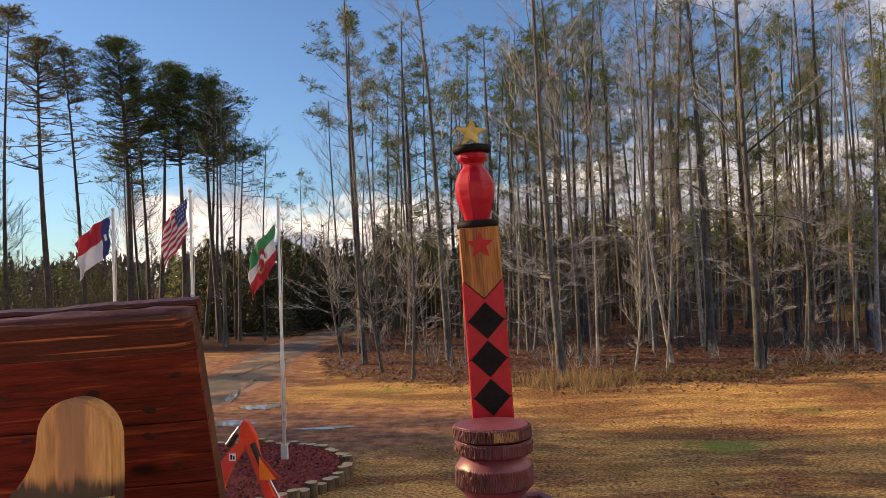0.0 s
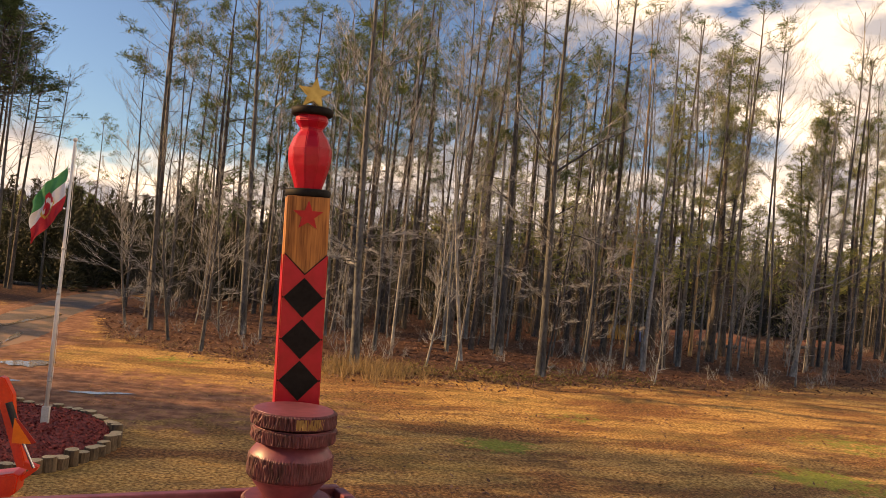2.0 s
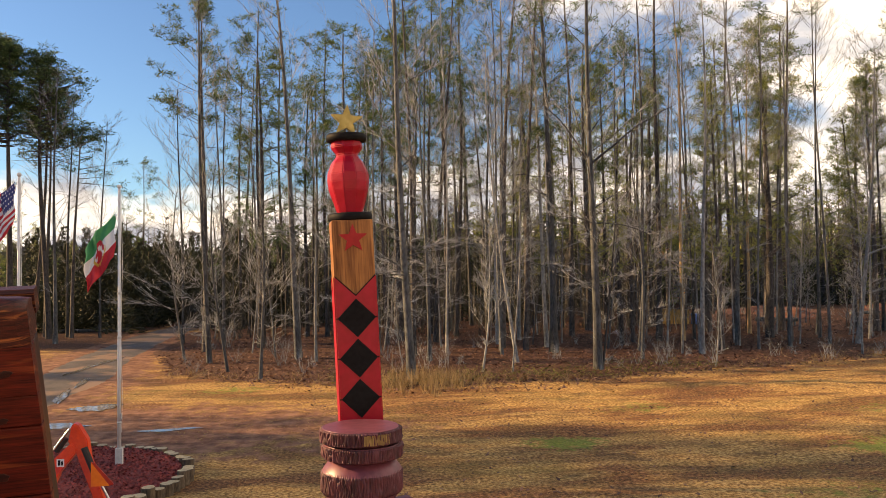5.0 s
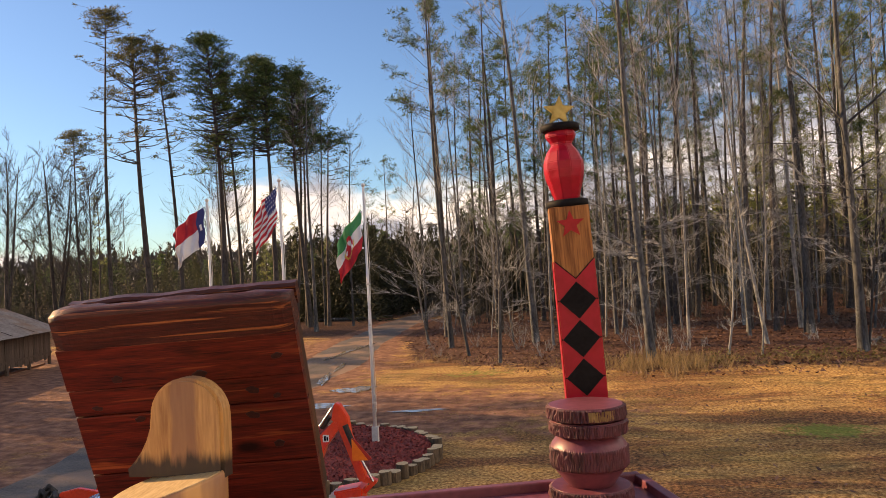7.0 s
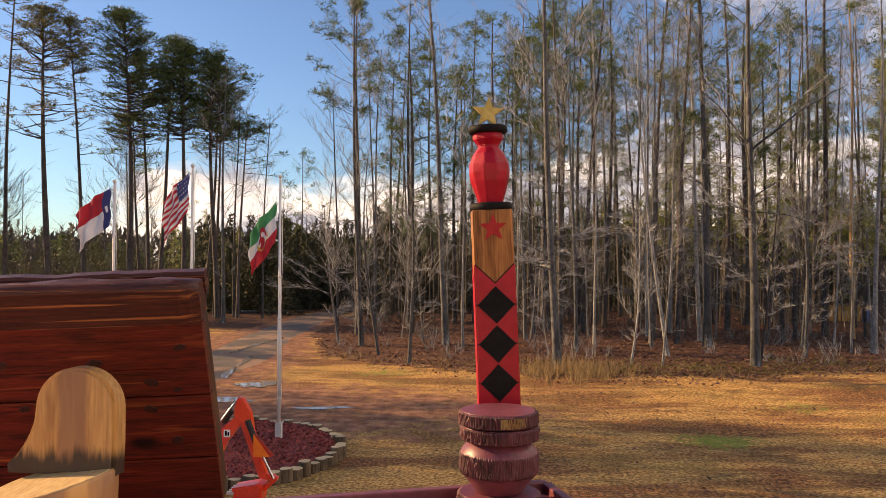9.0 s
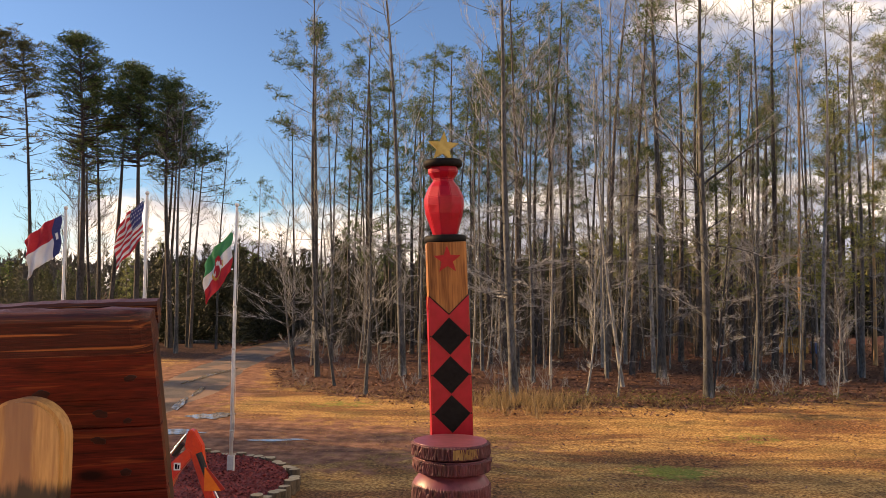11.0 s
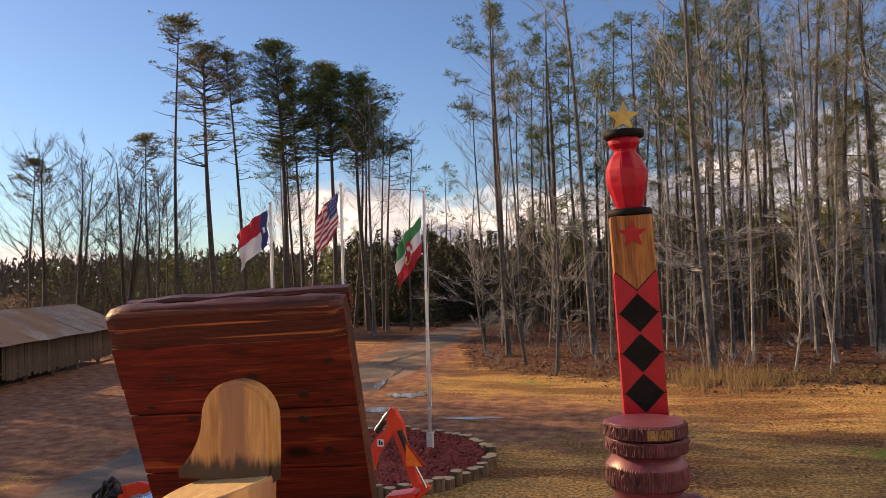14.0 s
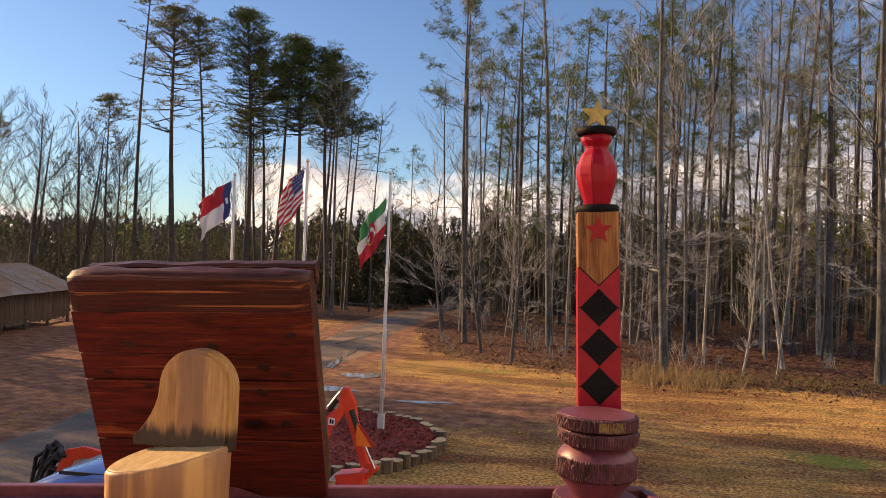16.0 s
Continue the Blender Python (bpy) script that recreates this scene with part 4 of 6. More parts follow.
def spread_woods():
    rnd = random.Random(5)
    taken = [(k[0], k[1]) for k in KEY]
    used = set()
    n = tries = 0
    while n < 148 and tries < 9000:
        tries += 1
        y = 40 + 52 * rnd.random() ** 1.15
        x = rnd.uniform(-10, 0.98 * y + 12)
        rx, rw = road_mid(y)
        if x < rx + rw + 1.2 + 0.5 * max(0, 50 - y) * 0.2 or y < wood_edge(x) + 2.5:
            continue
        if x < 1 and y < 50 or x > 12 and rnd.random() < 0.25:
            continue
        if y > 60 and rnd.random() < 0.25:
            continue
        if 27 < x < 60 and 54 < y < 84 and rnd.random() < 0.85:      # the clearing with the dug earth
            continue
        if any((x - a) ** 2 + (y - c) ** 2 < (1.5 if y < 60 else 2.4) for a, c in taken):
            continue
        taken.append((x, y))
        n += 1
        pine = rnd.random() < (0.58 if y > 46 else 0.18)
        src = rnd.choice((FILL_PINE[3:] if x > 15 and rnd.random() < 0.6 else FILL_PINE[:3]) if pine else FILL)
        turn = rnd.uniform(0, 360)
        sc = rnd.uniform(0.82, 1.12)
        if src in used:
            ob = copy_thing(src, Matrix.Identity(4))
        else:
            used.add(src)
            ob = src
        place(ob, x, y, turn, sc, P1 if pine else B2 if src in (FILL[2], FILL[3], FILL[5]) else B1, tilt=rnd.gauss(0, 1.3))
    # saplings near the wood's edge
    for k in range(44):
        y = 33 + 26 * rnd.random()
        x = rnd.uniform(-8, 0.9 * y + 4)
        if y < wood_edge(x) + 0.8 or x < road_mid(y)[0] + 4:
            continue
        src = SAPLING[k % 3]
        ob = src if k < 3 else copy_thing(src, Matrix.Identity(4))
        place(ob, x, y, rnd.uniform(0, 360), rnd.uniform(0.7, 1.25), "thin leafless sapling with sunlit pale twigs", tilt=rnd.gauss(0, 3.5))
    # the other side of the drive, then unseen trees towards the sun, added for shade
    for k in range(160):
        if k < 44 and k % 3:
            continue
        if k < 44:
            x, y = rnd.uniform(-50, -17), rnd.uniform(66, 95)
        # out of view: set where their shadows fall on the lawn
        else:
            x, y = (rnd.uniform(-58, -32), rnd.uniform(14, 31)) if k < 72 else (rnd.uniform(-46, -33), rnd.uniform(16, 31)) if k < 98 else (rnd.uniform(-45, -36), rnd.uniform(26, 33))
        # more unseen trees, to shade the shed, the yard and the right of the lawn
        if k >= 112:
            x, y = (rnd.uniform(-84, -54), rnd.uniform(33, 52)) if k < 146 else (rnd.uniform(-47, -37), rnd.uniform(24, 35))
        src = rnd.choice(FILL_PINE if rnd.random() < (0.35 if k < 44 else 0.35 if k < 72 else 0.5) else FILL)
        ob = copy_thing(src, Matrix.Identity(4))
        place(ob, x, y, rnd.uniform(0, 360), rnd.uniform(0.5, 0.72) if k < 44 else rnd.uniform(0.75, 1.0) if k < 98 else rnd.uniform(1.05, 1.25), P1 if src in FILL_PINE else B1)


spread_woods()

# pines and cedars that stand out among the hardwoods
for i, (x, y, H, r, first, sp, nd) in enumerate([(-3.9, 47.5, 17.5, 0.2, 0.28, 0.15, None), (-6.8, 46.0, 19.5, 0.16, 0.62, 0.12, None), (4.4, 50.0, 19, 0.2, 0.55, 0.15, None), (1.2, 52.0, 20, 0.18, 0.5, 0.15, None), (8.0, 55, 21, 0.2, 0.55, 0.14, None),
        (27.0, 46.5, 20, 0.24, 0.22, 0.15, NEEDLE_PALE), (25.4, 51.5, 17, 0.2, 0.2, 0.16, NEEDLE_PALE), (33.0, 57.0, 19, 0.24, 0.25, 0.16, NEEDLE_PALE), (36, 49, 18, 0.2, 0.3, 0.15, NEEDLE_PALE), (30.5, 51, 21, 0.2, 0.3, 0.15, NEEDLE_PALE), (40.5, 57, 19, 0.2, 0.25, 0.16, NEEDLE_PALE), (46, 58, 20, 0.2, 0.35, 0.15, NEEDLE_PALE), (24, 58, 19, 0.18, 0.3, 0.15, NEEDLE_PALE), (21, 63, 20, 0.2, 0.3, 0.16, NEEDLE_PALE), (38, 66, 20, 0.2, 0.25, 0.17, NEEDLE_PALE), (52, 62, 21, 0.2, 0.3, 0.16, NEEDLE_PALE), (13.5, 54, 17, 0.16, 0.35, 0.15, NEEDLE_PALE), (6, 58, 19, 0.16, 0.4, 0.15, None), (-1.5, 56, 17, 0.16, 0.35, 0.15, None), (29, 70, 21, 0.2, 0.2, 0.18, NEEDLE_PALE), (50, 52, 20, 0.2, 0.4, 0.14, NEEDLE_PALE), (18.5, 56, 21, 0.22, 0.45, 0.15, None), (15.0, 60, 22, 0.22, 0.5, 0.14, None)]):
    place(pine_tree(600 + i, H, r, (0, 0), first, 36 if nd else 24, sp * (1.25 if nd else 1.35), 12, 20, 8, nd, not nd, 0.40, 0.020, 0.50), x, y, 0, 1, "evergreen with sunlit olive-green foliage" if nd else P1)


def far_woods():
    """Woods behind the woods: stems, twig haze and evergreen tufts."""
    rnd = random.Random(8)
    st, ev, pale = Build(), Build(), Build()
    for k in range(820):
        x = rnd.uniform(-120, 150) if k < 420 else rnd.uniform(-25, 140) if k < 600 else rnd.uniform(-3, 105)
        y = rnd.uniform(92, 135) if k < 600 else rnd.uniform(84, 96)
        if x < -45:
            y += 50
        H = rnd.uniform(8, 14.5) if x > -14 else rnd.uniform(6, 11)
        st.tube([(x, y, -0.5), (x + rnd.uniform(-0.4, 0.4), y, H * 0.5), (x + rnd.uniform(-0.6, 0.6), y, H)], [0.2, 0.13, 0.03], 4)
        for j in range(34):
            h = H * rnd.uniform(0.25, 1.0)
            a = rnd.uniform(0, 6.28)
            ln = rnd.uniform(1.0, 3.0)
            st.spike((x, y, h), (x + ln * math.cos(a), y + ln * math.sin(a), h + ln * rnd.uniform(0.2, 1.0)), 0.045)
        if rnd.random() < 0.55:
            w = rnd.uniform(1.5, 2.6)
            lo = 0.0 if rnd.random() < 0.5 else 0.5
            for j in range(230):
                hh = lo + (1 - lo) * rnd.random()
                o = Vector((rnd.gauss(0, 1), rnd.gauss(0, 1), 0)) * w * 0.6 * (1.15 - hh)
                p = Vector((x, y, H * 0.85 * hh)) + o
                # the brightened needles go to the right, where the woods should look sunlit
                (pale if x > 14 and k % 4 else ev).blade(p, p + Vector((rnd.uniform(-0.8, 0.8), rnd.uniform(-0.8, 0.8), rnd.uniform(-0.2, 0.6))), 0.13)
    for k in range(1150):               # thin stems that fill the depth of the woods
        y = rnd.uniform(56, 95)
        x = rnd.uniform(-6, 0.95 * y + 12)
        if x < road_mid(y)[0] + 3.5 or (27 < x < 60 and 56 < y < 82):
            continue
        H = rnd.uniform(3, 11)
        lx = rnd.gauss(0, 0.04) * H
        st.tube([(x, y, -0.1), (x + lx * 0.4, y, H * 0.5), (x + lx, y, H)], [0.045, 0.03, 0.008], 3)
        for j in range(12):
            q = rnd.uniform(0.2, 1.0)
            a = rnd.uniform(0, 6.28)
            ln = rnd.uniform(0.4, 1.5)
            o = Vector((x + lx * q, y, H * q))
            st.spike(o, o + Vector((math.cos(a), math.sin(a), rnd.uniform(-0.1, 0.7))) * ln, 0.018)
    # stems take the darkened twigs, to paint in the shaded depth of the woods
    tagged(link("far_woods", st.mesh("far_woods", TWIG_SHADED)), "distant leafless trees in a grey-brown haze of twigs", "woods", kind="stuff")
    tagged(link("far_evergreens", ev.mesh("far_evergreens", NEEDLE)), "distant dark green pines and cedars", "woods", kind="stuff")
    tagged(link("far_cedars", pale.mesh("far_cedars", NEEDLE_PALE)), "sunlit olive-green cedars deep in the woods", "woods", kind="stuff")
    b = Build()
    for k in range(900):
        x = rnd.uniform(-420, 160)
        y = rnd.uniform(230, 300)
        H = rnd.uniform(8, 14)
        for j in range(26):
            p = Vector((x + rnd.gauss(0, 2.2), y + rnd.gauss(0, 2), H * rnd.random() ** 0.7))
            b.blade(p, p + Vector((rnd.uniform(-1.6, 1.6), 0, rnd.uniform(0.5, 3.2))), 0.7)
    tagged(link("distant_treeline", b.mesh("distant_treeline", TWIG_SHADED)), "hazy brown treeline on the horizon", "woods", kind="stuff")


far_woods()


def thickets():
    """Leafless brush and young evergreens along the wood's floor."""
    rnd = random.Random(21)
    lit, deep, gr, dk = Build(), Build(), Build(), Build()

    def shrub(br, x, y, h, n):
        z = height(x, y) - 0.03
        for j in range(n):
            a = rnd.uniform(0, 6.28)
            s = rnd.uniform(0.15, 0.65)
            e = Vector((x + s * h * math.cos(a), y + s * h * math.sin(a), z + h * rnd.uniform(0.5, 1.0)))
            o = Vector((x + rnd.gauss(0, 0.15), y + rnd.gauss(0, 0.15), z))
            br.spike(o, e, 0.012)
            for k in range(4):
                q = o.lerp(e, rnd.uniform(0.35, 0.95))
                br.spike(q, q + Vector((rnd.uniform(-1, 1), rnd.uniform(-1, 1), rnd.uniform(0, 1))) * h * 0.28, 0.006)

    for k in range(180):
        y = 34 + 50 * rnd.random() ** 1.3
        x = rnd.uniform(-8, y + 8)
        if y < wood_edge(x) + 0.6:
            y = wood_edge(x) + rnd.uniform(0.3, 2.5)
        shrub(lit, x, y, rnd.uniform(0.5, 1.7), 8)
    for k in range(420):                    # deeper in, taller, and darker by the shade in the twig colour
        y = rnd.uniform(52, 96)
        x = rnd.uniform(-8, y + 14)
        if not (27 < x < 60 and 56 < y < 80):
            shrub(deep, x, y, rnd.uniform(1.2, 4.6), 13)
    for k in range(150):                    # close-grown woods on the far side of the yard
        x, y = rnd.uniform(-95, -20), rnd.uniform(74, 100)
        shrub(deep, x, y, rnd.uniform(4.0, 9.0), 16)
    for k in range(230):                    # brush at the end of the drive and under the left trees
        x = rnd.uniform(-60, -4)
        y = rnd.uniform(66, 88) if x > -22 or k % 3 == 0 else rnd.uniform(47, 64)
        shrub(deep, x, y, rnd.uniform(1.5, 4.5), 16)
    # from 46 on, near-black clumps stand for the shade between the trunks
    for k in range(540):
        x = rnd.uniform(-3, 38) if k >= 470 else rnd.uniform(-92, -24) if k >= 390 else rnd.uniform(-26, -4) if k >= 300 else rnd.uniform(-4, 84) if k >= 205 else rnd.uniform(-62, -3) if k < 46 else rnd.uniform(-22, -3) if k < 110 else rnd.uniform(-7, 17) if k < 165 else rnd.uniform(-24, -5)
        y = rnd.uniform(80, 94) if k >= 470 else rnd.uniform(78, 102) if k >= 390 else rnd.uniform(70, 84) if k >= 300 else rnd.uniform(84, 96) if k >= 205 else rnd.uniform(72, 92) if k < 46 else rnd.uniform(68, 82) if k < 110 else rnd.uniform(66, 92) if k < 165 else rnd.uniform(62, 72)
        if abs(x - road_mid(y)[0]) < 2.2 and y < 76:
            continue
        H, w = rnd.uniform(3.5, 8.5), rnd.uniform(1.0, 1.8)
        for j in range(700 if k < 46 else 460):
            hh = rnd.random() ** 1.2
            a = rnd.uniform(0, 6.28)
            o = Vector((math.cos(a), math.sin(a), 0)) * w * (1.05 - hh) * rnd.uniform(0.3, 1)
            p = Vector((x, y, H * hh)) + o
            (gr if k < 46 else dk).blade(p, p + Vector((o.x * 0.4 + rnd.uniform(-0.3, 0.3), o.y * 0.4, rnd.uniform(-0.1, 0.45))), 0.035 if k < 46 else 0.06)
    tagged(link("brush", lit.mesh("brush", TWIG)), "leafless brush on the wood's floor", "brush", kind="stuff")
    tagged(link("deep_brush", deep.mesh("deep_brush", TWIG_SHADED)), "leafless thicket deep in the woods with shade put into its colour", "brush", kind="stuff")
    tagged(link("thicket", dk.mesh("thicket", NEEDLE_SHADED)), "evergreen thicket in the woods and at the drive's end, shade put into its colour", "thicket", kind="stuff")
    tagged(link("young_evergreens", gr.mesh("young_evergreens", NEEDLE_YOUNG)), "young dark green pines beyond the drive", "evergreens", kind="stuff")


thickets()


def ground_cover():
    rnd = random.Random(31)
    lv, dry, green, tall, br = Build(), Build(), Build(), Build(), Build()
    for k in range(36000):
        y = 28 + 44 * rnd.random() ** 1.7
        x = rnd.uniform(-9, 0.9 * y + 6)
        e = wood_edge(x)
        if y < e - 0.2 and (rnd.random() < 0.55 + 0.2 * (e - y) or x < -3):
            continue
        lv.leaf((x, y, height(x, y) + rnd.uniform(0.01, 0.06)), rnd.uniform(0.045, 0.095), 0.7)
    for k in range(1400):
        x, y = rnd.uniform(-1, 22), rnd.uniform(9, 29)
        lv.leaf((x, y, height(x, y) + 0.03), rnd.uniform(0.04, 0.07), 0.5)
    for k in range(38000):
        y = 7 + 24 * rnd.random() ** 0.8
        x = rnd.uniform(-2.5 - 0.1 * y, 3 + 0.95 * y)
        if y > wood_edge(x) or math.hypot((x + 6) / 3.6, (y - 17) / 3.6) < 1:
            continue
        if noise.noise(Vector((x * 0.35, y * 0.7, 9))) < -0.12 and rnd.random() < 0.8:
            continue
        z = height(x, y)
        b = green if any(math.hypot((x - px) / 1.5, y - py) < s and rnd.random() < 0.75 for px, py, s in ((5.8, 19.4, 0.9), (13.5, 17.6, 1.2), (15, 15.8, 1.3))) else dry
        hh = rnd.uniform(0.015, 0.05)
        b.blade((x, y, z), (x + rnd.gauss(0, 0.05), y + rnd.gauss(0, 0.05), z + hh), 0.007)
    for k in range(420):
        x = rnd.uniform(-7, 30) if k < 300 else rnd.gauss(3.6, 2.2)
        y = wood_edge(x) + rnd.gauss(0.8, 1.1)
        near = clamp01(1 - abs(x - 3.6) / 3.5)
        z = height(x, y)
        for j in range(5 + int(16 * near)):
            h = rnd.uniform(0.10, 0.28 + 0.55 * near)
            bx, by = x + rnd.gauss(0, 0.12), y + rnd.gauss(0, 0.12)
            tall.blade((bx, by, z), (bx + rnd.gauss(0, 0.16), by + rnd.gauss(0, 0.16), z + h), 0.011)
    for k in range(46):
        x = rnd.gauss(9.5, 4.5)
        y = wood_edge(x) + rnd.uniform(0.2, 2.6)
        z = height(x, y)
        for j in range(34):
            p = Vector((x + rnd.gauss(0, 0.30), y + rnd.gauss(0, 0.22), z + abs(rnd.gauss(0, 0.22))))
            br.leaf(p, rnd.uniform(0.03, 0.06), 0.9)
        for j in range(5):
            br.blade((x + rnd.gauss(0, 0.2), y, z - 0.02), (x + rnd.gauss(0, 0.4), y + rnd.gauss(0, 0.3), z + rnd.uniform(0.25, 0.6)), 0.006)
    tagged(link("briars", br.mesh("briars", BRIAR)), "low olive-green briars at the foot of the woods", "undergrowth", kind="stuff")
    tagged(link("fallen_leaves", lv.mesh("fallen_leaves", LEAVES)), "reddish brown fallen leaves under the trees", "leaves", kind="stuff")
    tagged(link("dry_grass", dry.mesh("dry_grass", GRASS_DRY)), "short tan winter grass on the lawn", "grass", kind="stuff")
    tagged(link("green_grass", green.mesh("green_grass", GRASS_GREEN)), "patches of fresh green grass on the lawn", "grass", kind="stuff")
    tagged(link("tall_dead_grass", tall.mesh("tall_dead_grass", GRASS_TALL)), "tall straw-coloured dead grass along the wood's edge", "grass", kind="stuff")


ground_cover()


# ---- deck ----
DECK = pose(0.246, 1.985, 0, 0, 0, 16.5)      # the deck's outer corner; x along the front rail, y outwards
RAIL_Z = 3.690


def build_deck():
    deck = thing("deck", DECK, "raised wooden deck with maroon painted railing", "deck", kind="structure")
    part("deck_floor", box(-6.0, -4.0, 2.66, -0.02, -0.06, 2.80, 0.01), MAROON, deck)
    for i in range(4):
        part("shelf_board", box(-6.0, -0.590 + i * 0.142, RAIL_Z - 0.035, -0.092, -0.452 + i * 0.142, RAIL_Z, 0.004), MAROON, deck)
    part("shelf_board", box(-0.088, -3.2, RAIL_Z - 0.035, 0.0, -0.026, RAIL_Z, 0.004), MAROON, deck)
    part("rail_lip", box(-6.0, -0.020, RAIL_Z - 0.06, 0.004, 0.006, RAIL_Z + 0.020, 0.004), MAROON, deck)
    part("rail_lip", box(-0.014, -3.2, RAIL_Z - 0.06, 0.010, -0.024, RAIL_Z + 0.020, 0.004), MAROON, deck)
    part("rail_lip", box(-0.105, -3.2, RAIL_Z + 0.002, -0.090, -0.30, RAIL_Z + 0.016, 0.003), MAROON, deck)
    for x, y in ((-0.06, -0.1), (-2.0, -0.1), (-4.0, -0.1), (-0.06, -1.7), (-0.06, -3.1)):
        part("deck_post", box(x - 0.045, y - 0.045, -0.1, x + 0.045, y + 0.045, RAIL_Z - 0.037, 0.004), MAROON, deck)
    for i in range(20):
        x = -0.25 - i * 0.19
        part("baluster", box(x - 0.019, -0.12, 2.80, x + 0.019, -0.082, RAIL_Z - 0.037, 0.003), MAROON, deck)
    wall = thing("wall_house", pose(0, -2.6, 0, 0, 0, 16.5), "white lap siding of the house behind the deck", "wall", kind="structure")
    part("siding", box(-7, -0.2, -0.1, 3.2, 0.0, 5.6), SIDING, wall)


build_deck()


# ---- carved post on the rail's corner ----
def bark_wobble(seed, z0, z1, depth):
    """Furrowed bark between two heights: upright ridges that wander and break."""
    def w(a, z):
        if z < z0 or z > z1:
            return 0.0
        drift = noise.noise(Vector((math.cos(a) * 5 + seed, math.sin(a) * 5, z * 34)))
        fine = noise.noise(Vector((math.cos(a) * 21 + seed, math.sin(a) * 21, z * 70)))
        furrow = abs(math.sin(46 * a + 2.6 * drift + 1.2 * fine)) ** 0.7
        return depth * (furrow - 0.55 + 0.55 * fine + 0.3 * drift)
    return w


def slice_profile(r, z0, z1, n=7):
    return [(r * 0.95, z0), (r, z0 + 0.003)] + [(r, z0 + (z1 - z0) * i / n) for i in range(1, n)] + [(r, z1 - 0.003), (r * 0.96, z1)]


def build_post():
    stand = thing("log_stand", pose(0.121, 1.845, RAIL_Z, 0, 0, 3.0), "maroon stand of stacked bark-edged log slices and carved urn", "stand")
    # the tall square post stands just outside the rail, behind the stand
    post = thing("carved_post", pose(0.1445, 2.013, 3.6396, 0, -2.4, 3.0) @ Matrix.Scale(1.09, 4), "carved wooden post with black diamonds on red and gold star", "post")
    Z = lambda z: z - RAIL_Z
    hw = 0.0455

    def log(name, r, z0, z1, seed, dx=0.0, dy=0.0, label=""):
        bm = turned(slice_profile(r, Z(z0), Z(z1), 9), 420, bark_wobble(seed, Z(z0) + 0.002, Z(z1) - 0.002, 0.078))
        bmesh.ops.translate(bm, vec=(dx, dy, 0), verts=bm.verts)
        ob = part(name, bm, MAROON_BARK, stand, label)
        top = turned([(r * 0.955, Z(z1) - 0.001), (r * 0.955, Z(z1) + 0.0012)], 64, lambda a, z: 0.012 * math.sin(3 * a + seed))
        bmesh.ops.translate(top, vec=(dx, dy, 0), verts=top.verts)
        part("painted_top", top, MAROON, ob)
        return ob

    log("base_slice", 0.094, RAIL_Z, 3.719, 3.0, 0.010, 0, "maroon painted log slice with bark edge")
    # urn with a bark band between two smooth shoulders
    prof = [(0.050, 3.7190), (0.056, 3.7250), (0.068, 3.7420), (0.082, 3.7590), (0.0865, 3.7650)]
    prof += [(0.0885, 3.7650 + 0.045 * i / 8) for i in range(9)]
    prof += [(0.0885, 3.8120), (0.0865, 3.8170), (0.078, 3.8280), (0.067, 3.8390), (0.060, 3.8430), (0.058, 3.8490)]
    bm = turned([(r, Z(z)) for r, z in prof], 420, bark_wobble(7.0, Z(3.7655), Z(3.8105), 0.075))
    bmesh.ops.translate(bm, vec=(0.010, 0, 0), verts=bm.verts)
    urn = part("urn", bm, MAROON, stand, "carved maroon urn with a band of bark")
    urn.data.materials.append(MAROON_BARK)
    for f in urn.data.polygons:
        f.material_index = 1 if Z(3.7640) < f.center.z < Z(3.8110) else 0
    log("lower_slice", 0.0885, 3.841, 3.871, 11.0, 0.011, -0.002)
    up = log("upper_slice", 0.089, 3.875, 3.906, 17.0, 0.008, 0.001)
    # bare wood where the bark broke off
    chip = bmesh.new()
    a0, a1 = radians(-91), radians(-50)
    rows = []
    for i in range(13):
        a = a0 + (a1 - a0) * i / 12
        j = 0.0012 * noise.noise(Vector((i * 0.9, 2, 0)))
        rows.append([chip.verts.new((0.008 + (0.0915 + j) * math.cos(a), (0.0915 + j) * math.sin(a) + 0.001, Z(3.8795 + 0.0022 * noise.noise(Vector((i * 0.7, 5, 1)))))),
                     chip.verts.new((0.008 + (0.0915 - j) * math.cos(a), (0.0915 - j) * math.sin(a) + 0.001, Z(3.9015 + 0.0015 * noise.noise(Vector((i * 0.8, 9, 1))))))])
    for p, q in zip(rows, rows[1:]):
        chip.faces.new((p[0], q[0], q[1], p[1]))
    bmesh.ops.solidify(chip, geom=chip.faces[:], thickness=0.004)
    part("bare_chip", chip, CHIPPED, up, "pale splintered wood without bark")

    shaft = part("shaft", box(-hw, -hw, -3.339, hw, hw, Z(4.368), 0.003), POSTWOOD, post, "varnished orange-brown square timber")
    front = -hw
    # red paint over the lower front, with a notch of bare wood above
    zt, zv, zb = Z(4.243), Z(4.200), Z(3.800)
    part("red_panel", prism([(-hw + 0.001, zb), (hw - 0.001, zb), (hw - 0.001, zt), (0, zv), (-hw + 0.001, zt)], front - 0.0015, front + 0.001), RED, shaft, "glossy red paint")
    for sx in (-1, 1):
        part("red_side", prism([(-hw + 0.001, zb), (hw - 0.001, zb), (hw - 0.001, zt), (0, zv), (-hw + 0.001, zt)], front - 0.0015, front + 0.001), RED, shaft, "glossy red paint", m=pose(0, 0, 0, 0, 0, 90 * sx))
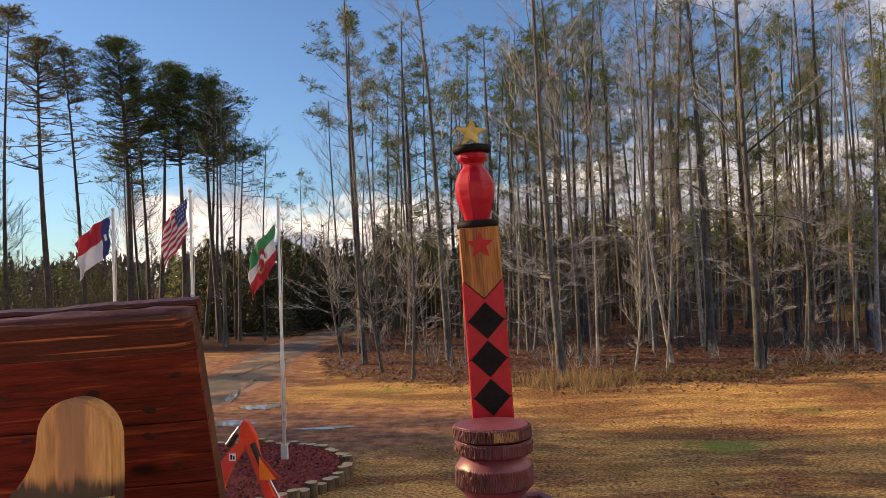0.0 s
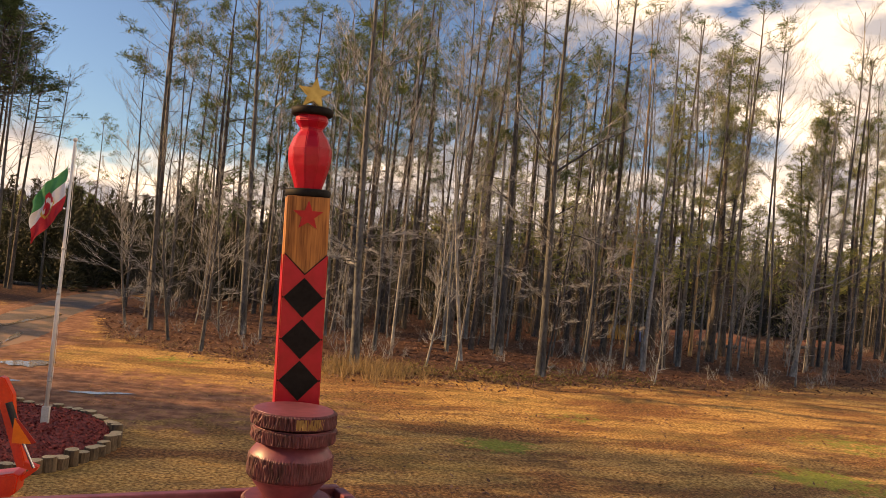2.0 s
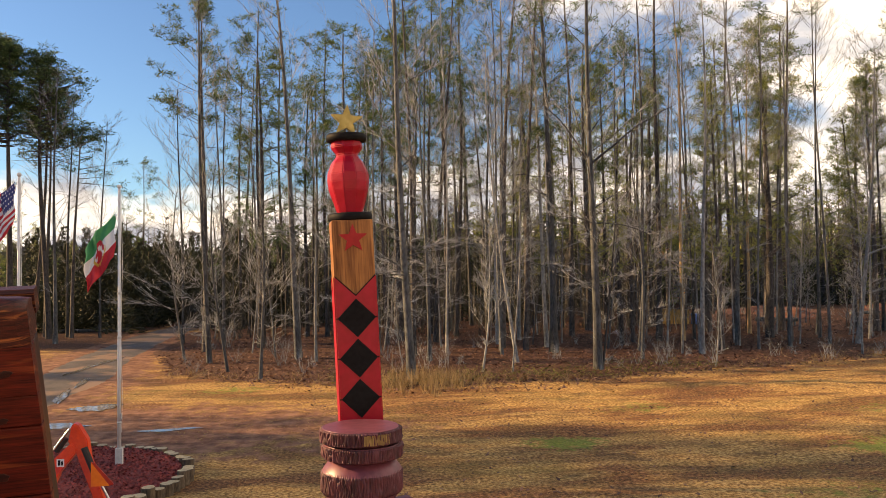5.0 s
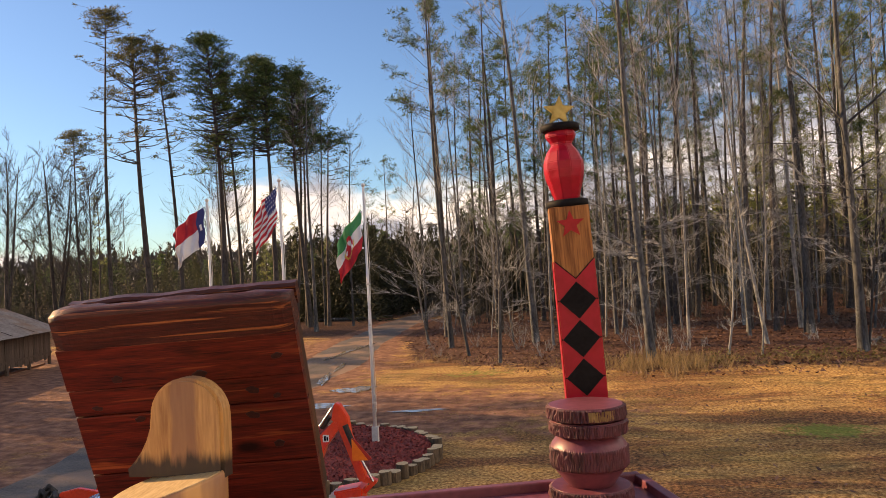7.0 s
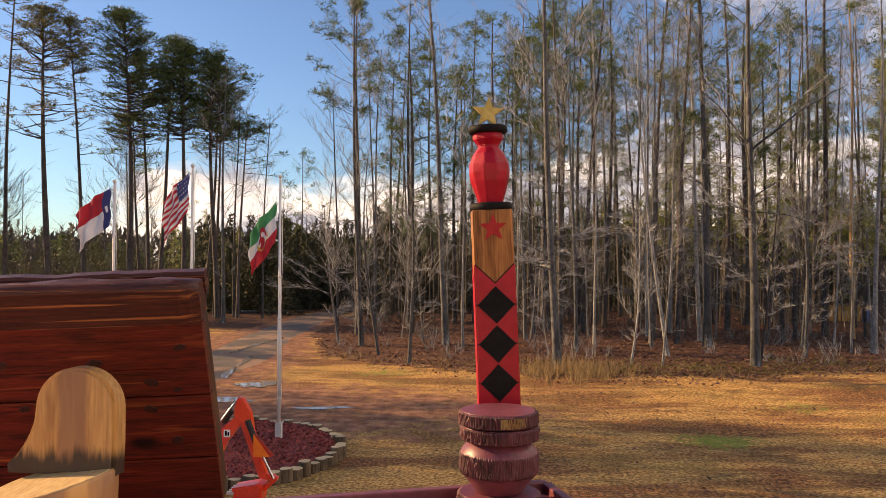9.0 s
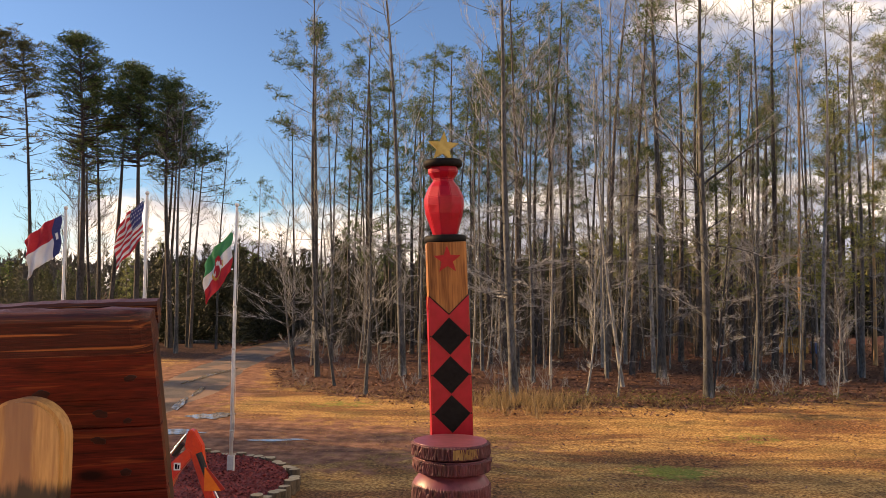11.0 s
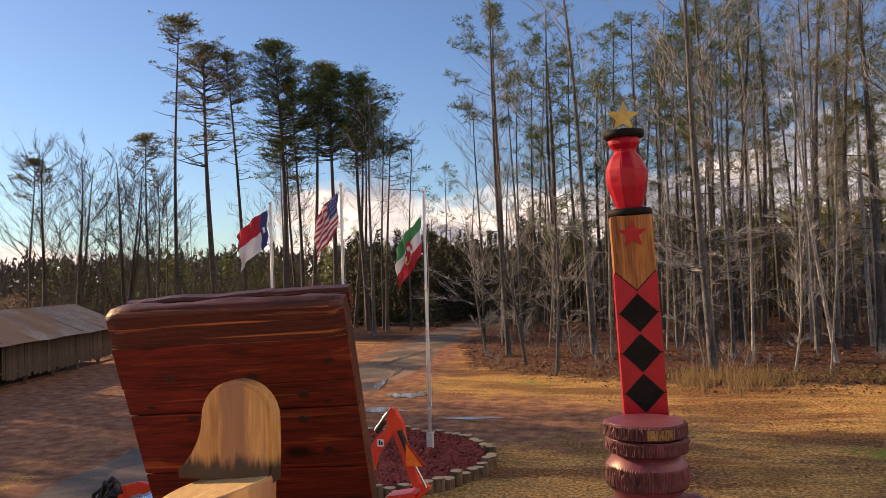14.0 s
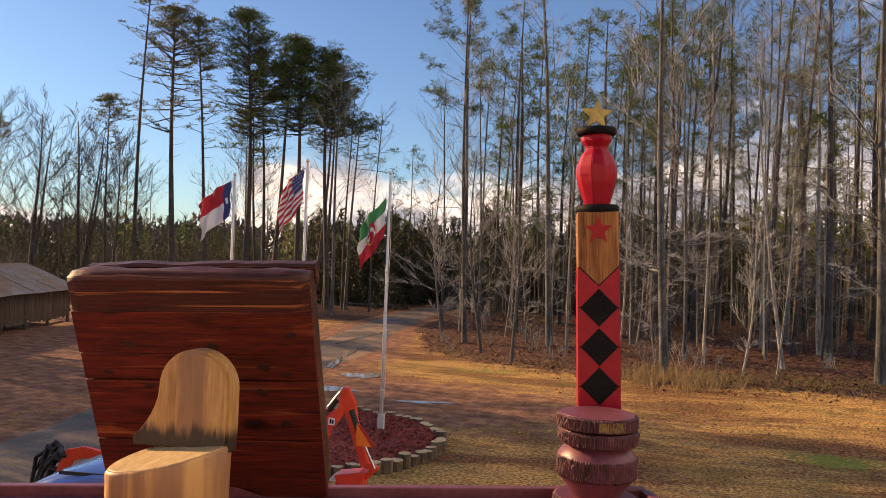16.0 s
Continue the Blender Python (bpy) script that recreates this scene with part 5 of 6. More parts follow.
    for zc in (4.152, 4.064, 3.976):
        h = 0.0425
        c = Z(zc)
        lo = max(c - h, zb + 0.001)
        out = [(-0.042, c), (0, c + h), (0.042, c), (0, lo)] if lo == c - h else [(-0.042, c), (0, c + h), (0.042, c), (0.004, lo), (-0.004, lo)]
        part("diamond", prism(out, front - 0.0035, front - 0.001), BLACK, shaft, "matt black diamond")
        for sx in (-1, 1):
            part("nail", turned([(0.0018, 0), (0.0018, 0.001), (0.001, 0.0016)], 8), BLACK, shaft, m=pose(sx * 0.0435, front - 0.0015, c, 90, 0, 0))
    for sx in (-1, 1):
        s = prism([(0, 0), (sx * (hw - 0.001), zt - zv), (sx * (hw - 0.001), zt - zv + 0.003), (0, 0.003)], front - 0.0028, front - 0.0012)
        part("groove", s, BLACK, shaft, m=pose(0, 0, zv, 0, 0, 0))
    part("red_star", prism([(x, z + Z(4.326)) for x, z in star_outline(0.033)], front - 0.003, front + 0.001), RED_STAR, shaft, "dark red five-pointed star")
    part("collar", turned([(0.047, Z(4.368)), (0.0495, Z(4.3705)), (0.0495, Z(4.382)), (0.046, Z(4.385))], 40), BLACK, post, "black disc")
    # whittled with a knife: ten flat sides, broken at a few heights
    vp = [(0.0285, 4.384), (0.0345, 4.404), (0.0445, 4.436), (0.0475, 4.456), (0.0470, 4.474), (0.0375, 4.498), (0.0255, 4.513), (0.0250, 4.518), (0.0365, 4.534), (0.0345, 4.546)]
    vase = turned([(r, Z(z)) for r, z in vp], 10, lambda a, z: 0.035 * noise.noise(Vector((math.cos(a) * 3, math.sin(a) * 3, z * 30))), True)
    bmesh.ops.bevel(vase, geom=vase.edges[:], offset=0.0016, segments=2, affect="EDGES")
    part("vase", vase, RED, post, "red knife-faceted wooden vase")
    part("cap", turned([(0.041, Z(4.546)), (0.0455, Z(4.549)), (0.0460, Z(4.560)), (0.043, Z(4.563))], 36, lambda a, z: 0.02 * math.sin(2 * a)), BLACK, post, "black wooden cap")
    st = [(x, z + Z(4.590)) for x, z in star_outline(0.037, 0.42, 0.10)]
    part("gold_star", prism(st, -0.034, -0.018, 0.002), GOLD, post, "gold painted wooden star")


build_post()


# ---- cedar feeder box and little log chair ----
def build_feeder():
    m = pose(-0.974, 1.4505, 4.162, 23.0, -1.9, 7.4)      # top edge of the leaning face
    fb = thing("feeder_box", m, "leaning box of oiled red cedar boards on the rail", "feeder box")
    W = 0.518
    rows = [(-0.0592, -0.156), (-0.159, -0.222), (-0.225, -0.375), (-0.378, -0.530)]
    for i, (za, zb) in enumerate(rows):
        bm = box(0.012, 0.003 if i else 0.0, zb, W, 0.028, za, 0.0025 if i else 0.0008)
        part("board", bm, CEDAR, fb)
    # rounded cap log along the top
    prof = [(0.030, 0.027), (0.010, 0.026), (0.003, 0.022), (0.000, 0.013), (0.000, -0.010), (0.000, -0.035), (0.000, -0.059), (0.074, -0.059), (0.076, -0.012), (0.064, 0.012), (0.046, 0.023)]
    bm = bmesh.new()
    rings = []
    n = 26
    for i in range(n + 1):
        x = 0.011 + (W - 0.012) * i / n
        e = 0.010 if i in (0, n) else (0.003 if i in (1, n - 1) else 0.0)
        ring = []
        for k, (y, z) in enumerate(prof):
            live = (0.006 * noise.noise(Vector((x * 9, k * 0.7, 2))) + 0.004 * noise.noise(Vector((x * 26, k, 5)))) * (0.35 if 2 < k < 7 else 0.9)
            ring.append(bm.verts.new((x, y + (e if y < 0.05 else -e) + live * 0.5, z + live - (e if z > -0.03 else 0))))
        rings.append(ring)
    for a, b in zip(rings, rings[1:]):
        for k in range(len(prof)):
            f = bm.faces.new((a[k], b[k], b[(k + 1) % len(prof)], a[(k + 1) % len(prof)]))
            f.smooth = k < 3
    bm.faces.new(list(reversed(rings[0])))
    bm.faces.new(rings[-1])
    part("cap_log", bm, CEDAR_TOP, fb, "rounded dark cedar cap with pale sapwood streaks")
    # the lid board behind it, with a wavy bark edge
    lid = bmesh.new()
    rings = []
    for i in range(41):
        x = 0.022 + (W - 0.024) * i / 40
        up = 0.012 + 0.007 * i / 40 + 0.005 * noise.noise(Vector((x * 11, 4, 1))) + 0.002 * noise.noise(Vector((x * 40, 1, 6)))
        rings.append([lid.verts.new((x, y, z)) for y, z in ((0.080, -0.030), (0.078, up - 0.006), (0.083, up), (0.108, up - 0.004), (0.110, -0.032))])
    for a, b in zip(rings, rings[1:]):
        for k in range(5):
            lid.faces.new((a[k], b[k], b[(k + 1) % 5], a[(k + 1) % 5]))
    lid.faces.new(list(reversed(rings[0])))
    lid.faces.new(rings[-1])
    part("lid_board", lid, CEDAR_TOP, fb, "dark lid board with a wavy live edge")
    for x, z, r in ((0.300, -0.141, 0.013), (0.125, -0.136, 0.010), (0.405, -0.190, 0.011), (0.395, -0.252, 0.011), (0.150, -0.240, 0.009), (0.470, -0.110, 0.009), (0.455, -0.208, 0.007), (0.065, -0.205, 0.008), (0.440, -0.330, 0.010)):
        k = turned([(r, -0.001), (r, 0.0003), (r * 0.9, 0.0005), (r * 0.3, 0.0006)], 18, lambda a, h: 0.16 * math.sin(2 * a + x * 40) + 0.1 * math.sin(5 * a))
        part("knot", k, KNOT, fb, "dark oval knot", m=Matrix.Translation((x, 0.0 if z > -0.156 else 0.003, z)) @ Matrix.Diagonal((1.35, 1, 0.8, 1)) @ Matrix.Rotation(radians(90), 4, "X"))
    for x in (0.014, W - 0.026):
        part("side_board", box(x, 0.030, -0.49, x + 0.024, 0.072, -0.062, 0.003), CEDAR_EDGE, fb)
    part("back_board", box(0.040, 0.052, -0.47, W - 0.028, 0.070, -0.062, 0.003), CEDAR, fb)


build_feeder()


def build_chair():
    ch = thing("log_chair", pose(-0.648, 1.352, RAIL_Z + 0.015, 0, 0, -4.0), "small chair carved from a peeled log with a rounded back", "feeder chair")
    seat_z = 0.164
    SHAPE = Matrix.Translation((-0.008, -0.006, 0)) @ Matrix.Rotation(radians(40), 4, 'Z') @ Matrix.Diagonal((1.22, 0.86, 1, 1)) @ Matrix.Rotation(radians(-40), 4, 'Z')

    def wob(a, z):
        return 0.035 * math.sin(2 * a + 0.6) + 0.02 * math.sin(5 * a + 1.0) + 0.012 * noise.noise(Vector((math.cos(a) * 4, math.sin(a) * 4, z * 5)))
    bm = turned([(0.083, -0.015), (0.086, 0.01), (0.0865, 0.06), (0.087, 0.12), (0.088, seat_z - 0.006), (0.085, seat_z)], 56, wob)
    bmesh.ops.transform(bm, matrix=SHAPE, verts=bm.verts)
    for v in bm.verts:
        if v.co.z > 0.15:
            v.co.z += 0.20 * (0.65 * v.co.x + 0.75 * v.co.y)
    part("log", bm, CHAIRWOOD, ch, "peeled honey-coloured log with cracks")
    st = turned([(0.084, seat_z - 0.001), (0.082, seat_z + 0.0015)], 56, wob)
    bmesh.ops.transform(st, matrix=SHAPE, verts=st.verts)
    for v in st.verts:
        v.co.z += 0.20 * (0.65 * v.co.x + 0.75 * v.co.y)
    part("seat", st, CHAIRSEAT, ch, "pale sawn seat with dark stains")
    # the back: arched, sweeping down to the seat on one side
    out = []
    for i in range(19):
        a = math.pi * i / 18
        out.append((0.018 + 0.076 * math.cos(a), 0.282 + 0.072 * math.sin(a)))
    sweep = [(-0.061, 0.258), (-0.069, 0.236), (-0.081, 0.214), (-0.096, 0.195), (-0.112, 0.180), (-0.110, 0.165), (0.0, 0.165), (0.092, 0.165), (0.094, 0.22)]
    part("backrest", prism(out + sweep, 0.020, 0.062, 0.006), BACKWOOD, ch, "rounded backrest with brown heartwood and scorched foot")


build_chair()


# ---- flower bed with flagpoles ----
BED = (-6.0, 17.3, 3.08)


def build_bed():
    bed = thing("flower_bed", pose(BED[0], BED[1], 0), "round bed of red mulch edged with upright cut logs", "flower bed")
    rnd = random.Random(3)
    mound = Build()
    R = BED[2] - 0.12
    for j in range(9):
        for s in range(64):
            a = 2 * math.pi * s / 64
            r = R * j / 8
            mound.v.append((r * math.cos(a), r * math.sin(a), 0.24 - 0.05 * (j / 8) ** 2 + 0.02 * noise.noise(Vector((r * math.cos(a) * 1.5, r * math.sin(a) * 1.5, 0)))))
    for j in range(8):
        for s in range(64):
            q = (s + 1) % 64
            mound.f.append((j * 64 + s, (j + 1) * 64 + s, (j + 1) * 64 + q, j * 64 + q))
            mound.k.append(0)
    link("mulch", mound.mesh("mulch", MULCH, True), bed, "deep red wood mulch")
    ch = Build()
    for k in range(9000):
        r, a = R * math.sqrt(rnd.random()), rnd.uniform(0, 6.28)
        ch.leaf((r * math.cos(a), r * math.sin(a), 0.245 - 0.05 * (r / R) ** 2 + rnd.uniform(0, 0.02)), rnd.uniform(0.02, 0.05), 0.8)
    tagged(link("mulch_scatter", ch.mesh("mulch_scatter", CHIPS), bed), kind="stuff")
    kinds = []
    for k in range(5):
        b = Build()
        n, h = 14, 0.22 + 0.02 * k
        rr = [0.128 * (1 + 0.06 * math.sin(3 * 2 * math.pi * s / n + k) + rnd.uniform(-0.02, 0.02)) for s in range(n)]
        for z, q in ((-0.05, 1.0), (h - 0.012, 1.0), (h, 0.94)):
            for s in range(n):
                a = 2 * math.pi * s / n
                b.v.append((rr[s] * q * math.cos(a), rr[s] * q * math.sin(a), z))
        for j in range(2):
            for s in range(n):
                b.f.append((j * n + s, j * n + (s + 1) % n, (j + 1) * n + (s + 1) % n, (j + 1) * n + s))
                b.k.append(0)
        b.f.append(tuple(range(2 * n, 3 * n)))
        b.k.append(1)
        kinds.append(b.mesh("edging_log", [STUMP_SIDE, STUMP_TOP]))
    for k in range(74):
        a = 2 * math.pi * k / 74 + rnd.uniform(-0.01, 0.01)
        r = BED[2] + rnd.uniform(-0.03, 0.04)
        link("edging_log", kinds[rnd.randrange(5)], bed, m=pose(r * math.cos(a), r * math.sin(a), rnd.uniform(-0.06, 0.02), rnd.uniform(-4, 4), rnd.uniform(-4, 4), rnd.uniform(0, 360)))


build_bed()


def flagpole(x, y, top, label):
    fp = thing("flagpole", pose(x, y, 0.2), label, "flagpole", "three flagpoles in the bed")
    part("sleeve", box(-0.075, -0.06, -0.2, 0.075, 0.06, 0.36, 0.008), CONCRETE, fp, "square grey post sleeve")
    h = top - 0.2
    part("pole", turned([(0.042, 0.2), (0.040, h * 0.45), (0.033, h * 0.46), (0.028, h)], 16), POLE, fp)
    for z in (0.9, h * 0.46, h * 0.62):
        part("joint", turned([(0.047, z - 0.02), (0.047, z + 0.02)], 16), CONCRETE, fp)
    part("finial", turned([(0.012, h), (0.045, h + 0.03), (0.05, h + 0.055), (0.03, h + 0.09), (0.006, h + 0.10)], 14), POLE, fp, "small ball finial")
    b = Build()
    pts = [(0.055 + 0.012 * math.sin(i * 0.8), -0.02, 0.7 + (h - 0.8) * i / 14) for i in range(15)]
    b.tube(pts, [0.006] * 15, 4)
    link("halyard", b.mesh("halyard", POLE), fp, "thin white rope")
    part("cleat", box(0.03, -0.05, 0.98, 0.06, -0.02, 1.10, 0.005), CONCRETE, fp)
    return fp


def flag(x, y, top, design, mats, label, sag, hoist=0.92, fly=1.5, seed=1, squeeze=0.75, group="flags on the poles"):
    """A cloth flag that hangs from its hoist towards -x, sagging by an angle along the fly."""
    rnd = random.Random(seed)
    nu, nv = 45, 26
    b = Build()
    p1, p2 = rnd.uniform(0, 6), rnd.uniform(0, 6)
    for i in range(nu + 1):
        u = i / nu
        for j in range(nv + 1):
            v = j / nv
            s = radians(sag * (0.55 + 0.6 * u) + 7 * math.sin(4 * u + p1))
            px, pz, st = 0.0, 0.0, 12
            for k in range(st):
                uu = u * (k + 0.5) / st
                s = radians(sag * (0.5 + 0.7 * uu + 0.25 * v * (1 - uu)) + 7 * math.sin(5 * uu + p1))
                px -= fly * u / st * math.cos(s) * squeeze
                pz -= fly * u / st * math.sin(s)
            fold = u ** 0.7 * (0.10 * math.sin(9 * u + 3.0 * v + p2) + 0.05 * math.sin(19 * u - 5 * v + p1))
            b.v.append((px - 0.04 + 0.02 * math.sin(11 * v + 6 * u), fold + 0.10 * u, pz - hoist * v * (1 - 0.10 * u) + 0.02 * math.sin(13 * u + p2) * u))
    for i in range(nu):
        for j in range(nv):
            b.f.append((i * (nv + 1) + j, (i + 1) * (nv + 1) + j, (i + 1) * (nv + 1) + j + 1, i * (nv + 1) + j + 1))
            b.k.append(design((i + 0.5) / nu, (j + 0.5) / nv, i, j))
    root = thing("flag", pose(x, y, top), label, "flag", group)
    cl = link("cloth", b.mesh("cloth", mats, True), root)
    so = cl.modifiers.new("thickness", "SOLIDIFY")
    so.thickness = 0.003
    for v in (0.04, hoist - 0.04):
        part("clip", box(-0.045, -0.012, -v - 0.02, 0.0, 0.012, -v + 0.02, 0.003), STEEL, root)


def us(u, v, i, j):
    if u < 0.4 and v < 7 / 13:
        return 1 if (i % 3 == 1 and j % 3 == 1) else 2
    return 0 if int(v * 13) % 2 == 0 else 1


def state(u, v, i, j):
    if u < 0.21:
        if math.hypot((u - 0.10) / 0.6, v - 0.5) < 0.07:
            return 1
        return 2
    return 0 if v < 0.5 else 1


def tricolour(u, v, i, j):
    d = math.hypot((u - 0.5) * 1.6, v - 0.48)
    if 0.26 < d < 0.31 and v > 0.48:
        return 3
    if d < 0.22 and noise.noise(Vector((u * 9, v * 7, 2))) > -0.1:
        return 0
    return 2 if v < 0.333 else (1 if v < 0.667 else 0)


flagpole(-4.44, 18.17, 6.13, "slim white flagpole standing in red mulch")
flagpole(-6.48, 18.17, 6.38, "taller white flagpole in the middle of the mulch bed")
flagpole(-8.31, 18.17, 6.02, "white flagpole beside the gravel in the mulch bed")
flag(-4.49, 18.17, 5.60, tricolour, [F_RED, F_WHITE, F_GREEN, F_GOLD], "green, white and red flag with a painted emblem", 54, 0.92, 1.15, 4, 0.80)
flag(-6.53, 18.17, 6.28, us, [F_RED, F_WHITE, F_BLUE], "american flag with red and white stripes hanging in folds", 46, 0.90, 1.20, 7, 0.66)
flag(-8.36, 18.17, 5.92, state, [F_RED, F_WHITE, F_BLUE, F_GOLD], "red, white and blue state flag drooping from its pole", 38, 0.88, 1.25, 9, 0.78)


# ---- tractor with backhoe ----
def rod(a, b, r, sides=10):
    t = Build()
    t.tube([a, b], [r, r], sides, True)
    return t


def build_tractor():
    tr = thing("backhoe_tractor", pose(0, 10.8, 0), "small orange tractor with a folded backhoe and front loader", "tractor")
    hoe = part("boom", prism([(-3.67, 1.35), (-3.63, 1.62), (-3.37, 1.97), (-3.17, 2.16), (-3.1, 2.11), (-3.12, 2.02), (-3.31, 1.79), (-3.43, 1.52), (-3.5, 1.31)], -0.09, 0.09, 0.012), ORANGE, tr, "orange steel boom")
    part("dipper", prism([(-3.17, 2.37), (-3.14, 2.4), (-3.09, 2.38), (-2.98, 2.19), (-2.95, 1.96), (-2.77, 1.4), (-2.76, 1.32), (-2.85, 1.31), (-2.88, 1.38), (-3.13, 2.07), (-3.21, 2.17)], -0.07, 0.07, 0.012), ORANGE, tr, "orange steel dipper arm")
    part("bucket_link", prism([(-2.85, 1.4), (-2.79, 1.39), (-2.61, 1.32), (-2.62, 1.28), (-2.78, 1.14), (-2.82, 1.17), (-2.71, 1.28), (-2.82, 1.31)], -0.06, 0.06, 0.008), ORANGE, tr)
    bk = part("bucket", prism([(-3.2, 1.2), (-2.86, 1.26), (-2.79, 1.23), (-2.81, 1.02), (-2.94, 0.93), (-3.16, 0.97)], -0.17, 0.17, 0.02), ORANGE, tr, "narrow digging bucket")
    (tx0, tz0), (tx1, tz1) = [(-3.25, 1.26), (-3.14, 1.17)]
    for k in range(4):
        part("tooth", box(tx0 - 0.02, -0.16 + 0.1 * k, (tz0 + tz1) / 2 - 0.10, tx1 + 0.05, -0.11 + 0.1 * k, (tz0 + tz1) / 2 - 0.06, 0.006), CONCRETE, bk)
    smv = [(-2.87, 1.96), (-2.65, 1.66), (-2.87, 1.66)]
    cx, cz = sum(p[0] for p in smv) / 3, sum(p[1] for p in smv) / 3
    sign = part("warning_triangle", prism([(cx + (x - cx) * 1.0, cz + (z - cz) * 1.0) for x, z in smv], -0.30, -0.285), SIGNAL, tr, "bright orange warning triangle")
    a, b = smv[0], smv[1]
    part("reflective_edge", prism([a, (a[0] + 0.05, a[1] - 0.02), (b[0] + 0.05, b[1] + 0.02), b], -0.298, -0.284), SIGNAL_RED, sign)
    (ax, az), (bx, bz) = [(-3.37, 2.06), (-3.18, 2.31)]
    link("cylinder", rod((ax, -0.02, az), (ax + (bx - ax) * 0.62, -0.02, az + (bz - az) * 0.62), 0.045).mesh("cylinder", RUBBER), tr)
    link("piston_rod", rod((ax, -0.1, az + 0.03), (bx, -0.1, bz + 0.03), 0.016).mesh("piston_rod", STEEL), tr, "chrome piston rod")
    (ax, az), (bx, bz) = [(-3.01, 2.1), (-2.85, 1.69)]
    link("cylinder", rod((ax, -0.09, az), (bx, -0.09, bz), 0.04).mesh("cylinder", RUBBER), tr)
    (ax, az), (bx, bz) = [(-2.84, 1.7), (-2.65, 1.32)]
    link("piston_rod", rod((ax, -0.09, az), (bx, -0.09, bz), 0.018).mesh("piston_rod", STEEL), tr, "chrome piston rod")
    (dx, dz), = [(-3.29, 1.92)]
    part("decal", box(dx - 0.045, -0.0935, dz - 0.05, dx + 0.045, -0.0915, dz + 0.05), DECAL, hoe, "white decal")
    part("decal_bar", box(dx - 0.028, -0.0955, dz - 0.03, dx + 0.0, -0.0938, dz + 0.035), BLACK, hoe)
    part("decal_bar", box(dx + 0.008, -0.0955, dz - 0.03, dx + 0.03, -0.0938, dz + 0.02), BLACK, hoe)
    part("swing_frame", box(-4.0, -0.25, 0.45, -3.55, 0.25, 1.15, 0.03), ORANGE, tr)
    for sy in (-1, 1):
        part("stabilizer", box(-3.95, sy * 0.75 - 0.05, 0.05, -3.83, sy * 0.75 + 0.05, 1.1, 0.01), ORANGE, tr)
        part("brace", box(-3.98, min(0, sy * 0.75), 0.6, -3.85, max(0, sy * 0.75), 0.72, 0.01), ORANGE, tr)
    part("chassis", box(-6.0, -0.28, 0.45, -3.9, 0.28, 0.80, 0.03), RUBBER, tr)
    part("hood", box(-5.95, -0.30, 0.80, -4.95, 0.30, 1.20, 0.08, 4), ORANGE, tr)
    part("fender", box(-4.75, -0.62, 0.95, -4.05, -0.32, 1.05, 0.04), ORANGE, tr)
    part("fender", box(-4.75, 0.32, 0.95, -4.05, 0.62, 1.05, 0.04), ORANGE, tr)
    part("seat", box(-4.6, -0.22, 1.0, -4.2, 0.22, 1.12, 0.04), RUBBER, tr)
    part("seat_back", box(-4.28, -0.22, 1.10, -4.18, 0.22, 1.45, 0.04), RUBBER, tr)
    link("steering_wheel", rod((-4.95, 0, 1.15), (-4.8, 0, 1.4), 0.02).mesh("steering_wheel", RUBBER), tr)

    def wheel(x, y, r, w):
        t = turned([(r * 0.55, -w / 2), (r * 0.93, -w / 2), (r, -w * 0.35), (r, w * 0.35), (r * 0.93, w / 2), (r * 0.55, w / 2)], 36, lambda a, z: 0.03 * (1 if math.sin(a * 18 + z * 20) > 0 else 0))
        tyre = part("wheel", t, RUBBER, tr, "black rubber tyre", m=pose(x, y, r, 90, 0, 0))
        part("rim", turned([(r * 0.56, -w * 0.4), (r * 0.5, 0), (r * 0.56, w * 0.4)], 24), ORANGE, tyre)
    for sy in (-1, 1):
        wheel(-4.4, sy * 0.55, 0.48, 0.34)
        wheel(-5.75, sy * 0.5, 0.32, 0.24)
        arm = prism([(-5.0, 0.95), (-5.0, 1.10), (-6.75, 1.40), (-7.02, 1.34), (-7.30, 0.75), (-7.17, 0.70), (-6.93, 1.18), (-6.75, 1.24)], sy * 0.52 - 0.04, sy * 0.52 + 0.04, 0.01)
        part("loader_arm", arm, ORANGE, tr, "orange loader arm")
    rnd = random.Random(2)
    for k in range(9):
        p = Vector((-7.0 - 0.05 * k, -0.5 + 0.05 * k, 0.95 + rnd.uniform(0, 0.3)))
        q = lambda a: Vector((rnd.uniform(-a, a), rnd.uniform(-a, a), rnd.uniform(-a, a)))
        hb = Build()
        hb.tube([p, p + Vector((-0.12, -0.05, 0.10)) + q(0.08), p + Vector((-0.28, 0.05, 0.02)) + q(0.12), p + Vector((-0.38, 0.0, -0.25)) + q(0.1), p + Vector((-0.5, 0.0, -0.6))], [0.03, 0.035, 0.04, 0.03, 0.025], 6)
        link("hose", hb.mesh("hose", RUBBER, True), tr, "black hydraulic hose")
    part("loader_bucket", prism([(-7.2, 0.25), (-7.75, 0.22), (-7.8, 0.30), (-7.35, 0.45), (-7.22, 0.95), (-7.12, 0.95)], -0.65, 0.65, 0.012), RUBBER, tr)


build_tractor()


